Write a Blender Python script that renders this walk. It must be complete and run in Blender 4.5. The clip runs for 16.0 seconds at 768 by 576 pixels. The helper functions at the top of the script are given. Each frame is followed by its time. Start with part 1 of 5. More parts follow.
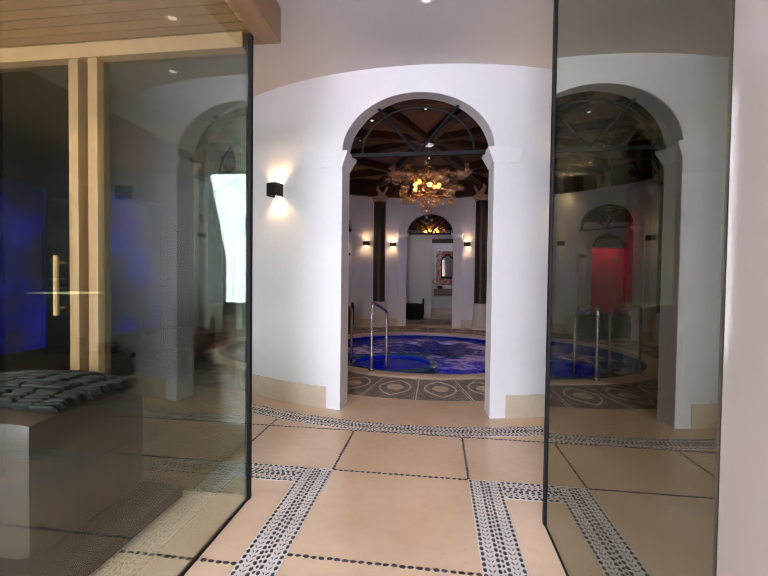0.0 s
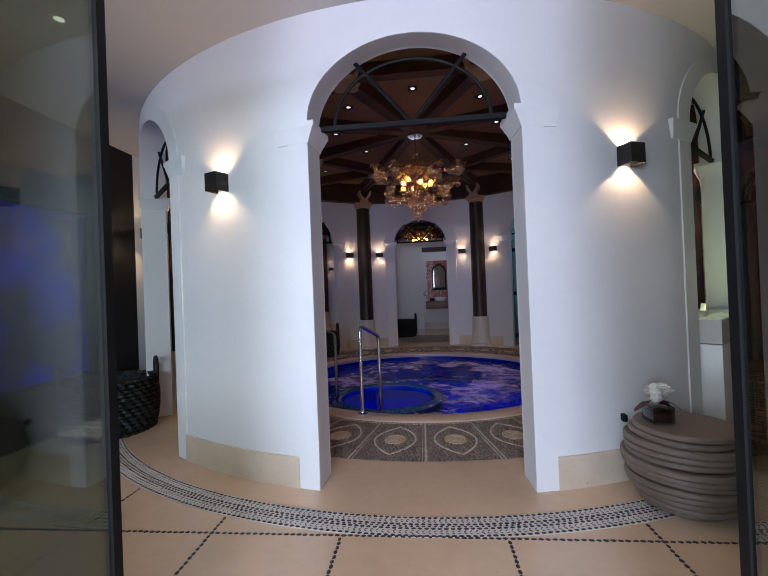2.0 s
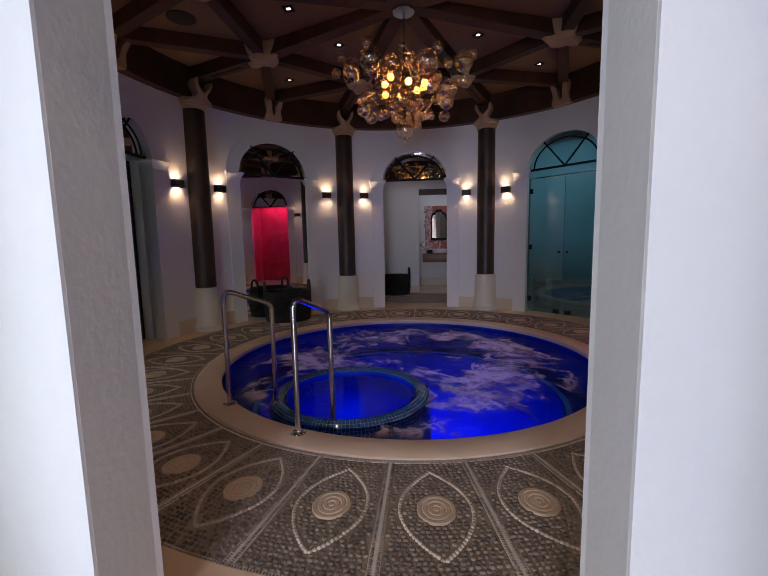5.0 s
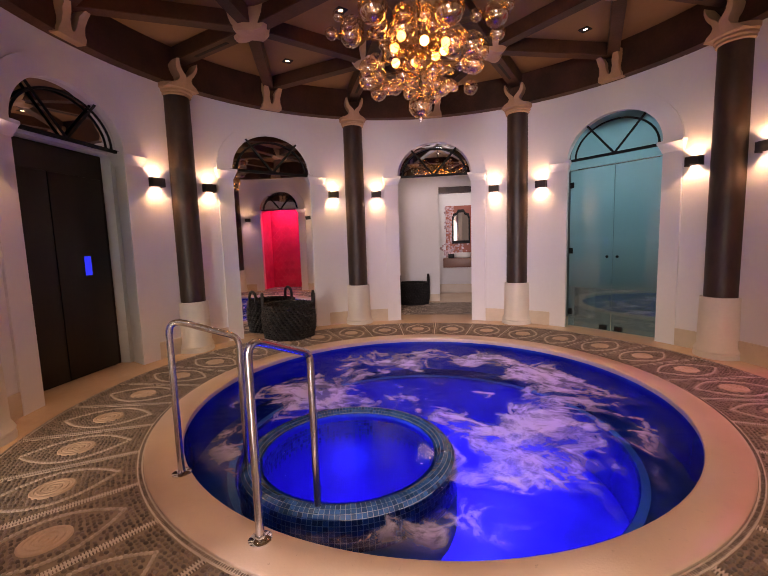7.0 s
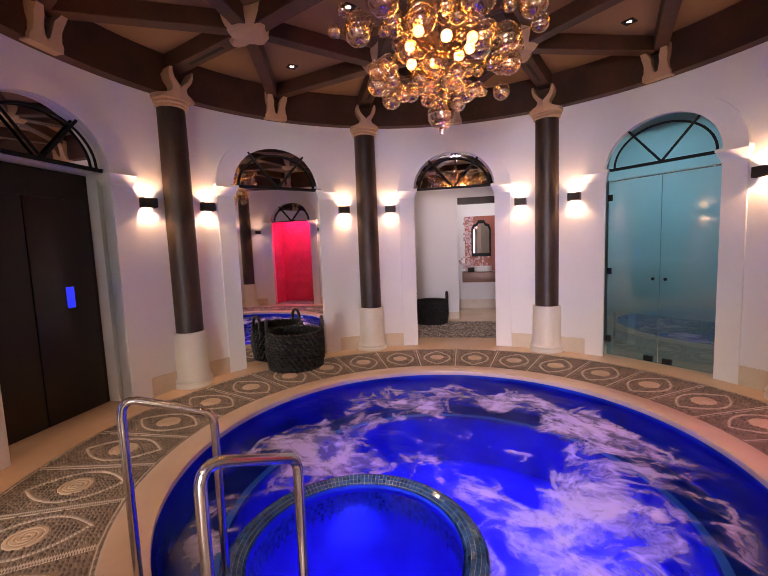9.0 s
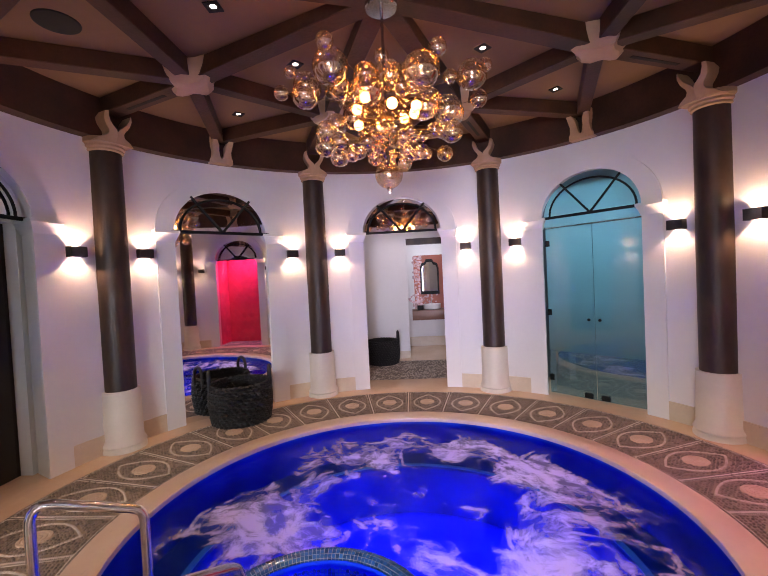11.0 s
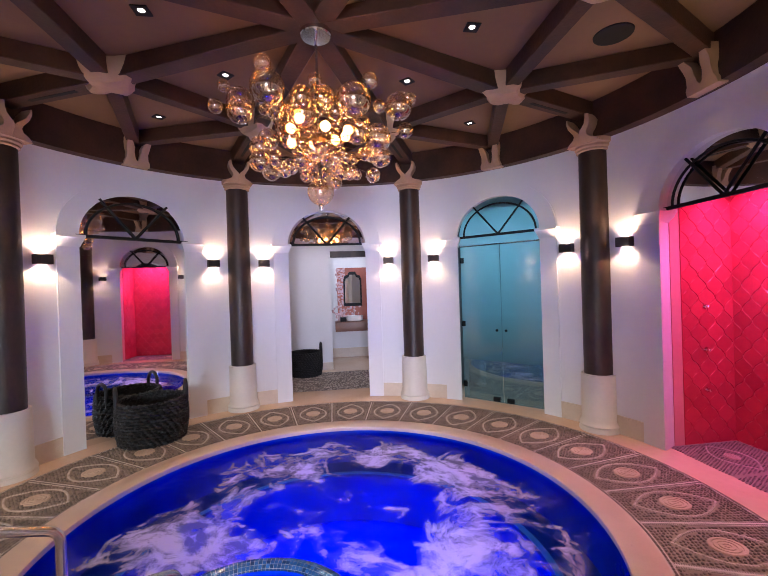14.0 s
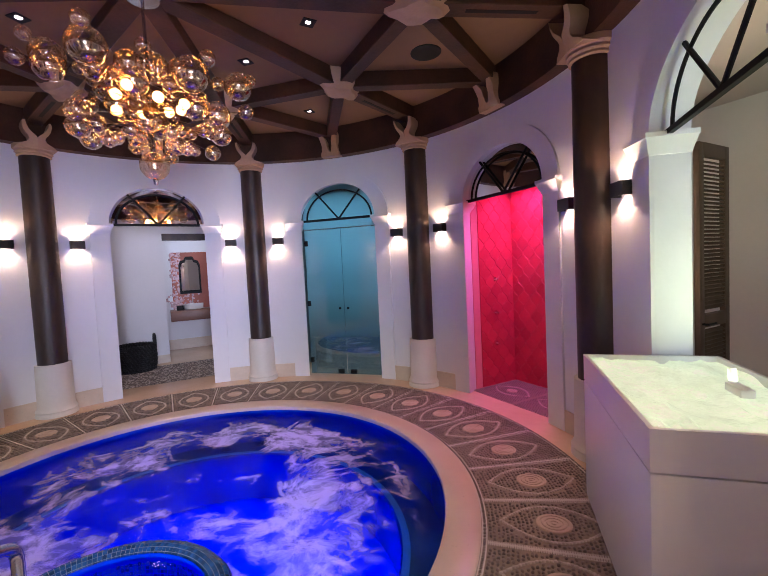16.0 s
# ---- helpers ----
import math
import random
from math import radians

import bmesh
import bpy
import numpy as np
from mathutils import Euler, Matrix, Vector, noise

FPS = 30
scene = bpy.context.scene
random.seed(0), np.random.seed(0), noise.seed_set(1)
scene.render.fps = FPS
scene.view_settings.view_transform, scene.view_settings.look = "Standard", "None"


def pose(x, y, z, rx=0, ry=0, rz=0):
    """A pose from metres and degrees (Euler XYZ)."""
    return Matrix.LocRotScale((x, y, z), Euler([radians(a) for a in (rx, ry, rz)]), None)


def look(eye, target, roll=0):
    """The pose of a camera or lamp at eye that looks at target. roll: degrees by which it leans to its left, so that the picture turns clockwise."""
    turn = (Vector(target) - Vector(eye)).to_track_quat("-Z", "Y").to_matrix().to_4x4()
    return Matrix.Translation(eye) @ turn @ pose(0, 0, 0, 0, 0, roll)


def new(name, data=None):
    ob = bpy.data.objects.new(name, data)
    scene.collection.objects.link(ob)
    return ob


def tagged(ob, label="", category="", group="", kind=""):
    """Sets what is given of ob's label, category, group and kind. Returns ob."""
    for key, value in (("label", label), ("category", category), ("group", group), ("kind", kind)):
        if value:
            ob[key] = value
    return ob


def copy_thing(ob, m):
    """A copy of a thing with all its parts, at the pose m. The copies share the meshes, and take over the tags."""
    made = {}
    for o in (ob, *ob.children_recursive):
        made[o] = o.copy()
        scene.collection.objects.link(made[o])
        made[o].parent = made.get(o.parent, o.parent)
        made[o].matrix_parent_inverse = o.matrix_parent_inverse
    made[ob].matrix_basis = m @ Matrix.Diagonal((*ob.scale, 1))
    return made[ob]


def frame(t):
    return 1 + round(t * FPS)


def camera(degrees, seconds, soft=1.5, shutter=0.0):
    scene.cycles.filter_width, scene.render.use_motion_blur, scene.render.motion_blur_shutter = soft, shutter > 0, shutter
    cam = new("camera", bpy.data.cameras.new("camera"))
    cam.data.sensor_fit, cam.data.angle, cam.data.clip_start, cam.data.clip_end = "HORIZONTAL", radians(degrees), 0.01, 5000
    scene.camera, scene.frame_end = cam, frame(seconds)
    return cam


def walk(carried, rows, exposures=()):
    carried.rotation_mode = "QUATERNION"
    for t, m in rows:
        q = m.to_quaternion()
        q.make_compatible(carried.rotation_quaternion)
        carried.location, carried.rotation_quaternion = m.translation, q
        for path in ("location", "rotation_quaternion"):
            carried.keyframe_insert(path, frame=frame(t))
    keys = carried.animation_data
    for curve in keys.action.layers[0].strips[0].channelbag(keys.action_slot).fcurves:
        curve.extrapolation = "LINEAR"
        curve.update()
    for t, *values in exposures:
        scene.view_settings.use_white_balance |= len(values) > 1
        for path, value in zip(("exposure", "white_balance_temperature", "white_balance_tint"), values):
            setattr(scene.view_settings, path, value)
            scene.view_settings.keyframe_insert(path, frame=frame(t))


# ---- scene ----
cam = camera(87.1, 16.0, soft=0.8)
# seconds, place in metres from the middle of the round pool, then yaw, pitch, roll
ROWS = [
    (0.0, 0.197, -7.034, 1.214, 7.49, -1.39, -0.70),
    (0.5, 0.160, -6.772, 1.234, 5.70, 1.76, -0.49),
    (1.0, 0.115, -6.522, 1.242, 1.94, 3.66, 1.20),
    (1.5, 0.060, -6.214, 1.253, 4.05, 3.49, 2.42),
    (2.0, 0.032, -5.965, 1.251, 5.55, 0.47, 2.23),
    (2.5, -0.059, -5.693, 1.265, 5.53, -1.40, 2.02),
    (3.0, -0.061, -5.444, 1.260, 4.87, -2.81, 2.47),
    (3.5, 0.021, -5.157, 1.253, 5.28, -3.47, 2.15),
    (4.0, 0.112, -4.955, 1.248, 5.75, -5.39, 2.11),
    (4.2, 0.141, -4.822, 1.259, 5.46, -5.95, 1.54),
    (6.3, 0.245, -3.709, 1.262, 6.95, -6.97, 1.35),
    (6.5, 0.218, -3.621, 1.258, 7.41, -6.71, 1.97),
    (7.0, 0.197, -3.418, 1.290, 8.82, -6.32, 1.77),
    (7.5, 0.226, -3.222, 1.385, 10.92, -5.76, 1.48),
    (8.0, 0.222, -3.064, 1.409, 12.63, -6.22, 1.44),
    (8.5, 0.158, -2.917, 1.447, 12.37, -6.48, 1.41),
    (9.0, 0.124, -2.858, 1.503, 11.00, -5.65, 2.21),
    (9.5, 0.146, -2.829, 1.547, 8.14, -4.03, 2.56),
    (9.7, 0.155, -2.822, 1.566, 6.56, -3.46, 2.65),
    (11.8, 0.087, -2.794, 1.709, 3.81, -0.81, 2.78),
    (12.0, 0.078, -2.778, 1.697, 4.45, -0.56, 2.61),
    (12.5, 0.071, -2.792, 1.694, 5.24, -0.41, 1.82),
    (13.0, 0.077, -2.798, 1.713, 3.95, -0.51, 1.72),
    (13.5, 0.046, -2.830, 1.707, -0.96, -0.15, 1.82),
    (14.0, 0.062, -2.970, 1.692, -7.27, -0.33, 1.83),
    (14.5, 0.032, -3.050, 1.659, -13.71, -1.17, 2.49),
    (15.0, 0.047, -3.088, 1.631, -19.38, -1.50, 2.47),
    (15.5, 0.025, -3.142, 1.619, -23.36, -2.25, 2.97),
    (16.0, -0.007, -3.252, 1.605, -28.79, -2.95, 2.77),
]
walk(cam, [(t, pose(x, y, z, 90 + pitch, roll, yaw)) for t, x, y, z, yaw, pitch, roll in ROWS],
     exposures=[(0.0, -0.97, 6900, 26), (1.5, -1.16, 6250, 21), (2.5, -1.29, 5700, 20), (3.5, -1.47, 5350, 15), (4.2, -1.52, 5350, 15), (6.3, 0.16, 8500, 38), (9.0, 0.66, 7700, 36), (12.0, 0.84, 6300, 30), (15.2, 0.76, 5950, 28), (16.0, 0.5, 5850, 29)])

# ---- light ----
DAY = (0.69, 0.80, 0.98)
WARM = (1.0, 0.69, 0.38)


def world_sky():
    w = bpy.data.worlds.new("sky")
    scene.world = w
    w.use_nodes = True
    nt = w.node_tree
    sky = nt.nodes.new("ShaderNodeTexSky")
    sky.sky_type, sky.sun_disc, sky.sun_elevation, sky.sun_rotation = "NISHITA", False, radians(40), radians(200)
    nt.links.new(sky.outputs[0], nt.nodes["Background"].inputs[0])
    nt.nodes["Background"].inputs[1].default_value = 0.08


def lamp(kind, name, m, watts, colour, **more):
    d = bpy.data.lights.new(name, kind)
    d.energy, d.color = watts, colour
    for key, value in more.items():
        if key == "size":
            d.size = value
        elif key == "size_y":
            d.shape, d.size_y = "RECTANGLE", value
        elif key == "spread":
            d.spread = radians(value)
        elif key == "radius":
            d.shadow_soft_size = value
        elif key == "cone":
            d.spot_size, d.spot_blend = radians(value), 0.12
    ob = new(name, d)
    ob.matrix_world = m
    return ob


world_sky()
# daylight through the glass front behind the start of the walk
lamp("AREA", "daylight_window", look((-2.95, -9.5, 1.8), (-2.95, -5.0, 0.0)), 1480, DAY, size=3.0, size_y=2.3)
lamp("AREA", "daylight_door", look((-0.25, -9.5, 1.5), (-0.25, -5.0, -0.3)), 520, DAY, size=1.2, size_y=2.5)
# underwater lamps of the pool and of the round tub
for x, y, w in ((0.45, -0.25, 37), (-0.3, 0.65, 25), (0.7, 0.65, 13)):
    lamp("SPOT", "pool_light", pose(x, y, -0.25), 2.5 * w, (0.0, 0.03, 1.0), cone=165, radius=0.3)
lamp("POINT", "tub_light", pose(-0.46, -0.94, -0.72), 12, (0.0, 0.02, 1.0), radius=0.12)
# chandelier core, colour-changing shower lamp, steam room lamp, ice fountain glow, washroom and corridor downlights
lamp("POINT", "chandelier_light", pose(0, 0, 2.74), 54, (1.0, 0.64, 0.32), radius=0.05)
lamp("AREA", "shower_light", look((3.84, 0.0, 2.62), (3.84, 0, 0)), 15.0, (1.0, 0.23, 0.74), size=0.16, size_y=1.0, spread=130)
lamp("AREA", "steam_light", look((3.05, 3.05, 2.60), (2.62, 2.62, 1.5)), 17, (0.50, 0.86, 0.98), size=0.8)
lamp("AREA", "ice_glow", look((2.62, -2.62, 0.99), (2.62, -2.62, 3)), 10, (0.82, 1.0, 0.5), size=0.7)
lamp("AREA", "washroom_light", look((0.6, 5.9, 2.85), (0.6, 6.2, 0)), 7.5, (0.85, 0.95, 1.0), size=0.8)
lamp("AREA", "passage_light", look((-0.2, 4.4, 2.85), (-0.2, 4.4, 0)), 6, (1.0, 0.9, 0.8), size=0.5)
lamp("AREA", "blue_room_light", look((-4.3, -2.2, 1.3), (-3.5, -2.2, 1.2)), 14, (0.02, 0.06, 1.0), size=0.6)
for x in (-1.4, -2.3):
    lamp("SPOT", "sauna_light", look((x, -5.6, 2.47), (x, -5.6, 0)), 42, (1.0, 0.8, 0.55), cone=120, radius=0.03)

# ---- materials ----
MATS = {}


def material(name, base, rough=0.5, metal=0.0, vary=0.12, scale=6.0, bump=0.0, bump_scale=60.0, spec=0.5, coat=0.0,
             second=None, mix_scale=None, emit=None, watts=0.0, stretch=(1, 1, 1), each=0.0, pits=0.0):
    """Two scales of variation over a base colour, with a fine relief."""
    if name in MATS:
        return MATS[name]
    mat = bpy.data.materials.new(name)
    mat.use_nodes = True
    nt = mat.node_tree
    n, link = nt.nodes, nt.links.new
    b = n["Principled BSDF"]
    b.inputs["Roughness"].default_value = rough
    b.inputs["Metallic"].default_value = metal
    b.inputs["Specular IOR Level"].default_value = spec
    b.inputs["Coat Weight"].default_value = coat
    co = n.new("ShaderNodeTexCoord")
    mp = n.new("ShaderNodeMapping")
    mp.inputs["Scale"].default_value = stretch
    geo = n.new("ShaderNodeNewGeometry")
    link(geo.outputs["Position"], mp.inputs["Vector"])
    big = n.new("ShaderNodeTexNoise")
    big.inputs["Scale"].default_value = mix_scale or scale / 5
    big.inputs["Detail"].default_value = 5
    small = n.new("ShaderNodeTexNoise")
    small.inputs["Scale"].default_value = scale * 4
    small.inputs["Detail"].default_value = 6
    link(mp.outputs[0], big.inputs["Vector"])
    link(mp.outputs[0], small.inputs["Vector"])
    other = second or tuple(c * (1 - 2.0 * vary) for c in base)
    ramp = n.new("ShaderNodeMapRange")
    ramp.inputs["From Min"].default_value, ramp.inputs["From Max"].default_value = 0.35, 0.68
    link(big.outputs["Fac"], ramp.inputs["Value"])
    mx = n.new("ShaderNodeMix")
    mx.data_type = "RGBA"
    mx.inputs["A"].default_value, mx.inputs["B"].default_value = (*base, 1), (*other, 1)
    link(ramp.outputs[0], mx.inputs["Factor"])
    hsv = n.new("ShaderNodeHueSaturation")
    val = n.new("ShaderNodeMapRange")
    val.inputs["To Min"].default_value, val.inputs["To Max"].default_value = 1 - vary, 1 + vary
    link(small.outputs["Fac"], val.inputs["Value"])
    if each:
        info = n.new("ShaderNodeObjectInfo")
        add = n.new("ShaderNodeMath")
        add.operation = "MULTIPLY_ADD"
        isl = n.new("ShaderNodeMath")
        isl.operation = "ADD"
        link(info.outputs["Random"], isl.inputs[0])
        link(geo.outputs["Random Per Island"], isl.inputs[1])
        frac = n.new("ShaderNodeMath")
        frac.operation = "FRACT"
        link(isl.outputs[0], frac.inputs[0])
        link(frac.outputs[0], add.inputs[0])
        add.inputs[1].default_value = 2 * each
        add.inputs[2].default_value = -each
        tot = n.new("ShaderNodeMath")
        tot.operation = "ADD"
        link(val.outputs[0], tot.inputs[0])
        link(add.outputs[0], tot.inputs[1])
        link(tot.outputs[0], hsv.inputs["Value"])
    else:
        link(val.outputs[0], hsv.inputs["Value"])
    link(mx.outputs["Result"], hsv.inputs["Color"])
    last = hsv.outputs[0]
    if pits:   # small dark pits and veins of the stone
        pit = n.new("ShaderNodeTexNoise")
        pit.inputs["Scale"].default_value, pit.inputs["Detail"].default_value, pit.inputs["Roughness"].default_value = 34.0, 5, 0.7
        link(mp.outputs[0], pit.inputs["Vector"])
        cut = n.new("ShaderNodeMapRange")
        cut.inputs["From Min"].default_value, cut.inputs["From Max"].default_value, cut.inputs["To Max"].default_value = 0.64, 0.74, pits
        link(pit.outputs["Fac"], cut.inputs["Value"])
        dark = n.new("ShaderNodeMix")
        dark.data_type = "RGBA"
        dark.inputs["B"].default_value = (*(c * 0.45 for c in base), 1)
        link(cut.outputs[0], dark.inputs["Factor"])
        link(last, dark.inputs["A"])
        last = dark.outputs["Result"]
    link(last, b.inputs["Base Color"])
    if bump:
        fine = n.new("ShaderNodeTexNoise")
        fine.inputs["Scale"].default_value = bump_scale
        fine.inputs["Detail"].default_value = 4
        link(mp.outputs[0], fine.inputs["Vector"])
        bp = n.new("ShaderNodeBump")
        bp.inputs["Strength"].default_value = bump
        bp.inputs["Distance"].default_value = 0.01
        link(fine.outputs["Fac"], bp.inputs["Height"])
        link(bp.outputs[0], b.inputs["Normal"])
    if emit:
        b.inputs["Emission Color"].default_value = (*emit, 1)
        b.inputs["Emission Strength"].default_value = watts
    MATS[name] = mat
    return mat


def thin_glass(name, tint, gloss_tint=(1, 1, 1), rough=0.0, base=0.04, frost=0.0, frost_colour=(0.6, 0.75, 0.75), power=4.0, rim=0.75, film=False):
    """A thin pane: see-through, with a gloss that grows at grazing angles, and where frosted a diffusing share."""
    mat = bpy.data.materials.new(name)
    mat.use_nodes = True
    nt = mat.node_tree
    n, link = nt.nodes, nt.links.new
    n.remove(n["Principled BSDF"])
    tr = n.new("ShaderNodeBsdfTransparent")
    tr.inputs[0].default_value = (*tint, 1)
    gl = n.new("ShaderNodeBsdfGlossy")
    gl.inputs["Color"].default_value = (*gloss_tint, 1)
    gl.inputs["Roughness"].default_value = rough
    face = n.new("ShaderNodeLayerWeight")
    face.inputs[0].default_value = 0.5
    fr = n.new("ShaderNodeMath")
    fr.operation = "POWER"
    fr.inputs[1].default_value = power
    link(face.outputs["Facing"], fr.inputs[0])
    amount = n.new("ShaderNodeMath")
    amount.operation = "MULTIPLY_ADD"
    amount.use_clamp = True
    amount.inputs[1].default_value = rim
    amount.inputs[2].default_value = base
    link(fr.outputs[0], amount.inputs[0])
    mix = n.new("ShaderNodeMixShader")
    link(amount.outputs[0], mix.inputs[0])
    first = tr
    if frost:
        dif = n.new("ShaderNodeBsdfTranslucent")
        dif.inputs[0].default_value = (*frost_colour, 1)
        first = n.new("ShaderNodeMixShader")
        first.inputs[0].default_value = frost
        if film:   # the frosting thins out towards the floor
            geo = n.new("ShaderNodeNewGeometry")
            sep = n.new("ShaderNodeSeparateXYZ")
            link(geo.outputs["Position"], sep.inputs[0])
            rg = n.new("ShaderNodeMapRange")
            rg.inputs["From Min"].default_value, rg.inputs["From Max"].default_value = 0.5, 1.25
            rg.inputs["To Min"].default_value, rg.inputs["To Max"].default_value = 0.25, frost
            link(sep.outputs["Z"], rg.inputs["Value"])
            link(rg.outputs[0], first.inputs[0])
        link(tr.outputs[0], first.inputs[1])
        link(dif.outputs[0], first.inputs[2])
    link(first.outputs[0], mix.inputs[1])
    link(gl.outputs[0], mix.inputs[2])
    link(mix.outputs[0], n["Material Output"].inputs[0])
    MATS[name] = mat
    return mat


plaster = material("plaster", (0.77, 0.755, 0.745), 0.72, vary=0.025, scale=5, bump=0.12, bump_scale=35)
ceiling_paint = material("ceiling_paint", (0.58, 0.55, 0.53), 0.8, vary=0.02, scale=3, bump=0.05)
travertine = material("travertine", (0.72, 0.53, 0.37), 0.2, vary=0.07, scale=4, second=(0.62, 0.43, 0.28), mix_scale=1.3, bump=0.06, bump_scale=90, pits=0.7)
limestone = material("limestone", (0.66, 0.56, 0.43), 0.4, vary=0.07, scale=7, second=(0.58, 0.46, 0.33), mix_scale=3, bump=0.15, bump_scale=70, pits=0.8)
marble = material("marble", (0.37, 0.325, 0.285), 0.25, vary=0.04, scale=2, second=(0.35, 0.30, 0.26), mix_scale=1.2)
coping_stone = material("coping_stone", (0.60, 0.46, 0.345), 0.3, vary=0.05, scale=8, second=(0.53, 0.385, 0.27), mix_scale=2, bump=0.1, bump_scale=80, pits=0.6)
plinth_stone = material("plinth_stone", (0.72, 0.66, 0.56), 0.5, vary=0.05, scale=8, bump=0.12)
dark_wood = material("dark_wood", (0.052, 0.026, 0.014), 0.48, vary=0.3, scale=9, second=(0.024, 0.012, 0.008), mix_scale=7, bump=0.45, bump_scale=16, stretch=(1, 1, 0.4))
beam_wood = material("beam_wood", (0.072, 0.029, 0.016), 0.55, spec=0.25, vary=0.25, scale=9, second=(0.035, 0.018, 0.011), mix_scale=3, bump=0.2, bump_scale=40)
pale_wood = material("pale_wood", (0.43, 0.28, 0.17), 0.6, vary=0.1, scale=10, second=(0.34, 0.20, 0.115), bump=0.2, bump_scale=40)
sauna_wood = material("sauna_wood", (0.46, 0.26, 0.115), 0.5, vary=0.18, scale=6, second=(0.40, 0.23, 0.11), bump=0.15, bump_scale=40, stretch=(1, 0.2, 0.2), each=0.12)
ceiling_cloth = material("ceiling_cloth", (0.215, 0.122, 0.058), 0.85, vary=0.06, scale=4, second=(0.175, 0.096, 0.045), bump=0.1, bump_scale=120)
bronze = material("bronze", (0.035, 0.030, 0.026), 0.45, metal=0.3, vary=0.1, scale=20)
iron = material("iron", (0.006, 0.006, 0.006), 0.6, metal=0.0, spec=0.25, vary=0.1, scale=20)
steel = material("steel", (0.62, 0.61, 0.60), 0.2, metal=1.0, vary=0.04, scale=30)
chrome = material("chrome", (0.85, 0.84, 0.82), 0.06, metal=1.0, vary=0.02, scale=30)
black_wall = material("black_wall", (0.009, 0.007, 0.006), 0.42, spec=0.3, vary=0.2, scale=8, bump=0.05)
black_door = material("black_door", (0.022, 0.013, 0.008), 0.4, spec=0.3, vary=0.2, scale=8, stretch=(1, 1, 0.1))
rope = material("rope", (0.013, 0.011, 0.010), 0.55, vary=0.35, scale=25, bump=0.5, bump_scale=120)
white_solid = material("white_solid", (0.80, 0.79, 0.77), 0.28, vary=0.015, scale=4)
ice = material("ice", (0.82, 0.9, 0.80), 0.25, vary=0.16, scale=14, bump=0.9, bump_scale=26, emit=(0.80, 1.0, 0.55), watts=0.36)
taupe_clay = material("taupe_clay", (0.20, 0.145, 0.11), 0.5, vary=0.12, scale=9, second=(0.15, 0.105, 0.08), bump=0.25, bump_scale=50)
red_tile = material("red_tile", (0.66, 0.06, 0.09), 0.22, vary=0.08, scale=9, each=0.12, coat=0.3)
pink_grout = material("pink_grout", (0.80, 0.32, 0.32), 0.6, vary=0.05)
pebble_dark = material("pebble_dark", (0.20, 0.155, 0.125), 0.45, vary=0.15, scale=30, each=0.4)
pebble_pale = material("pebble_pale", (0.54, 0.46, 0.38), 0.45, vary=0.1, scale=30, each=0.15)
pebble_black = material("pebble_black", (0.035, 0.033, 0.04), 0.35, vary=0.15, scale=30, each=0.3)
grout = material("grout", (0.31, 0.245, 0.18), 0.85, vary=0.12, scale=20, bump=0.3, bump_scale=150)
grout_pale = material("grout_pale", (0.66, 0.59, 0.51), 0.8, vary=0.08, scale=20, bump=0.3, bump_scale=150)
medallion_stone = material("medallion_stone", (0.56, 0.43, 0.31), 0.5, vary=0.1, scale=20, second=(0.48, 0.35, 0.24), bump=0.3, bump_scale=60)
pool_tile = material("pool_tile", (0.003, 0.05, 0.42), 0.25, vary=0.2, scale=12, each=0.35)
rim_tile = material("rim_tile", (0.02, 0.10, 0.25), 0.12, vary=0.15, scale=20, each=0.5, coat=0.4)
tile_joint = material("tile_joint", (0.32, 0.38, 0.42), 0.7, vary=0.1)
silver = material("silver_glass", (0.88, 0.88, 0.88), 0.02, metal=1.0, vary=0.01)
bulb_glow = material("bulb_glow", (1, 0.8, 0.5), 0.4, vary=0.0, emit=(1.0, 0.40, 0.07), watts=20)
lens_glow = material("lens_glow", (1, 1, 1), 0.4, vary=0.0, emit=(1.0, 0.88, 0.70), watts=5)
blue_glow = material("blue_glow", (0.02, 0.03, 0.4), 0.3, vary=0.0, emit=(0.004, 0.03, 1.0), watts=0.7)
brick_red = material("brick_red", (0.36, 0.09, 0.05), 0.5, vary=0.12, scale=12)
vanity_wood = material("vanity_wood", (0.20, 0.085, 0.05), 0.4, vary=0.15, scale=8)
stone_dark = material("stone_dark", (0.026, 0.030, 0.028), 0.8, vary=0.3, scale=25, bump=0.4, each=0.4)
heater_metal = material("heater_metal", (0.070, 0.050, 0.040), 0.45, metal=0.2, vary=0.1, scale=5)
door_wood = material("door_wood", (0.11, 0.065, 0.04), 0.5, vary=0.2, scale=9, stretch=(1, 1, 0.15))
petal = material("petal", (0.80, 0.77, 0.68), 0.6, vary=0.06, scale=40)
leaf_red = material("leaf_red", (0.07, 0.014, 0.012), 0.5, vary=0.2, scale=40)
clear_glass = thin_glass("clear_glass", (0.68, 0.74, 0.68), base=0.065)
smoke_glass = thin_glass("smoke_glass", (0.42, 0.44, 0.39), gloss_tint=(0.95, 0.97, 0.88), base=0.20)
vase_glass = thin_glass("vase_glass", (0.55, 0.62, 0.58), base=0.08)
amber_glass = thin_glass("amber_glass", (0.97, 0.88, 0.76), gloss_tint=(1.0, 0.87, 0.70), rough=0.045, base=0.22, power=4.0, rim=0.7)
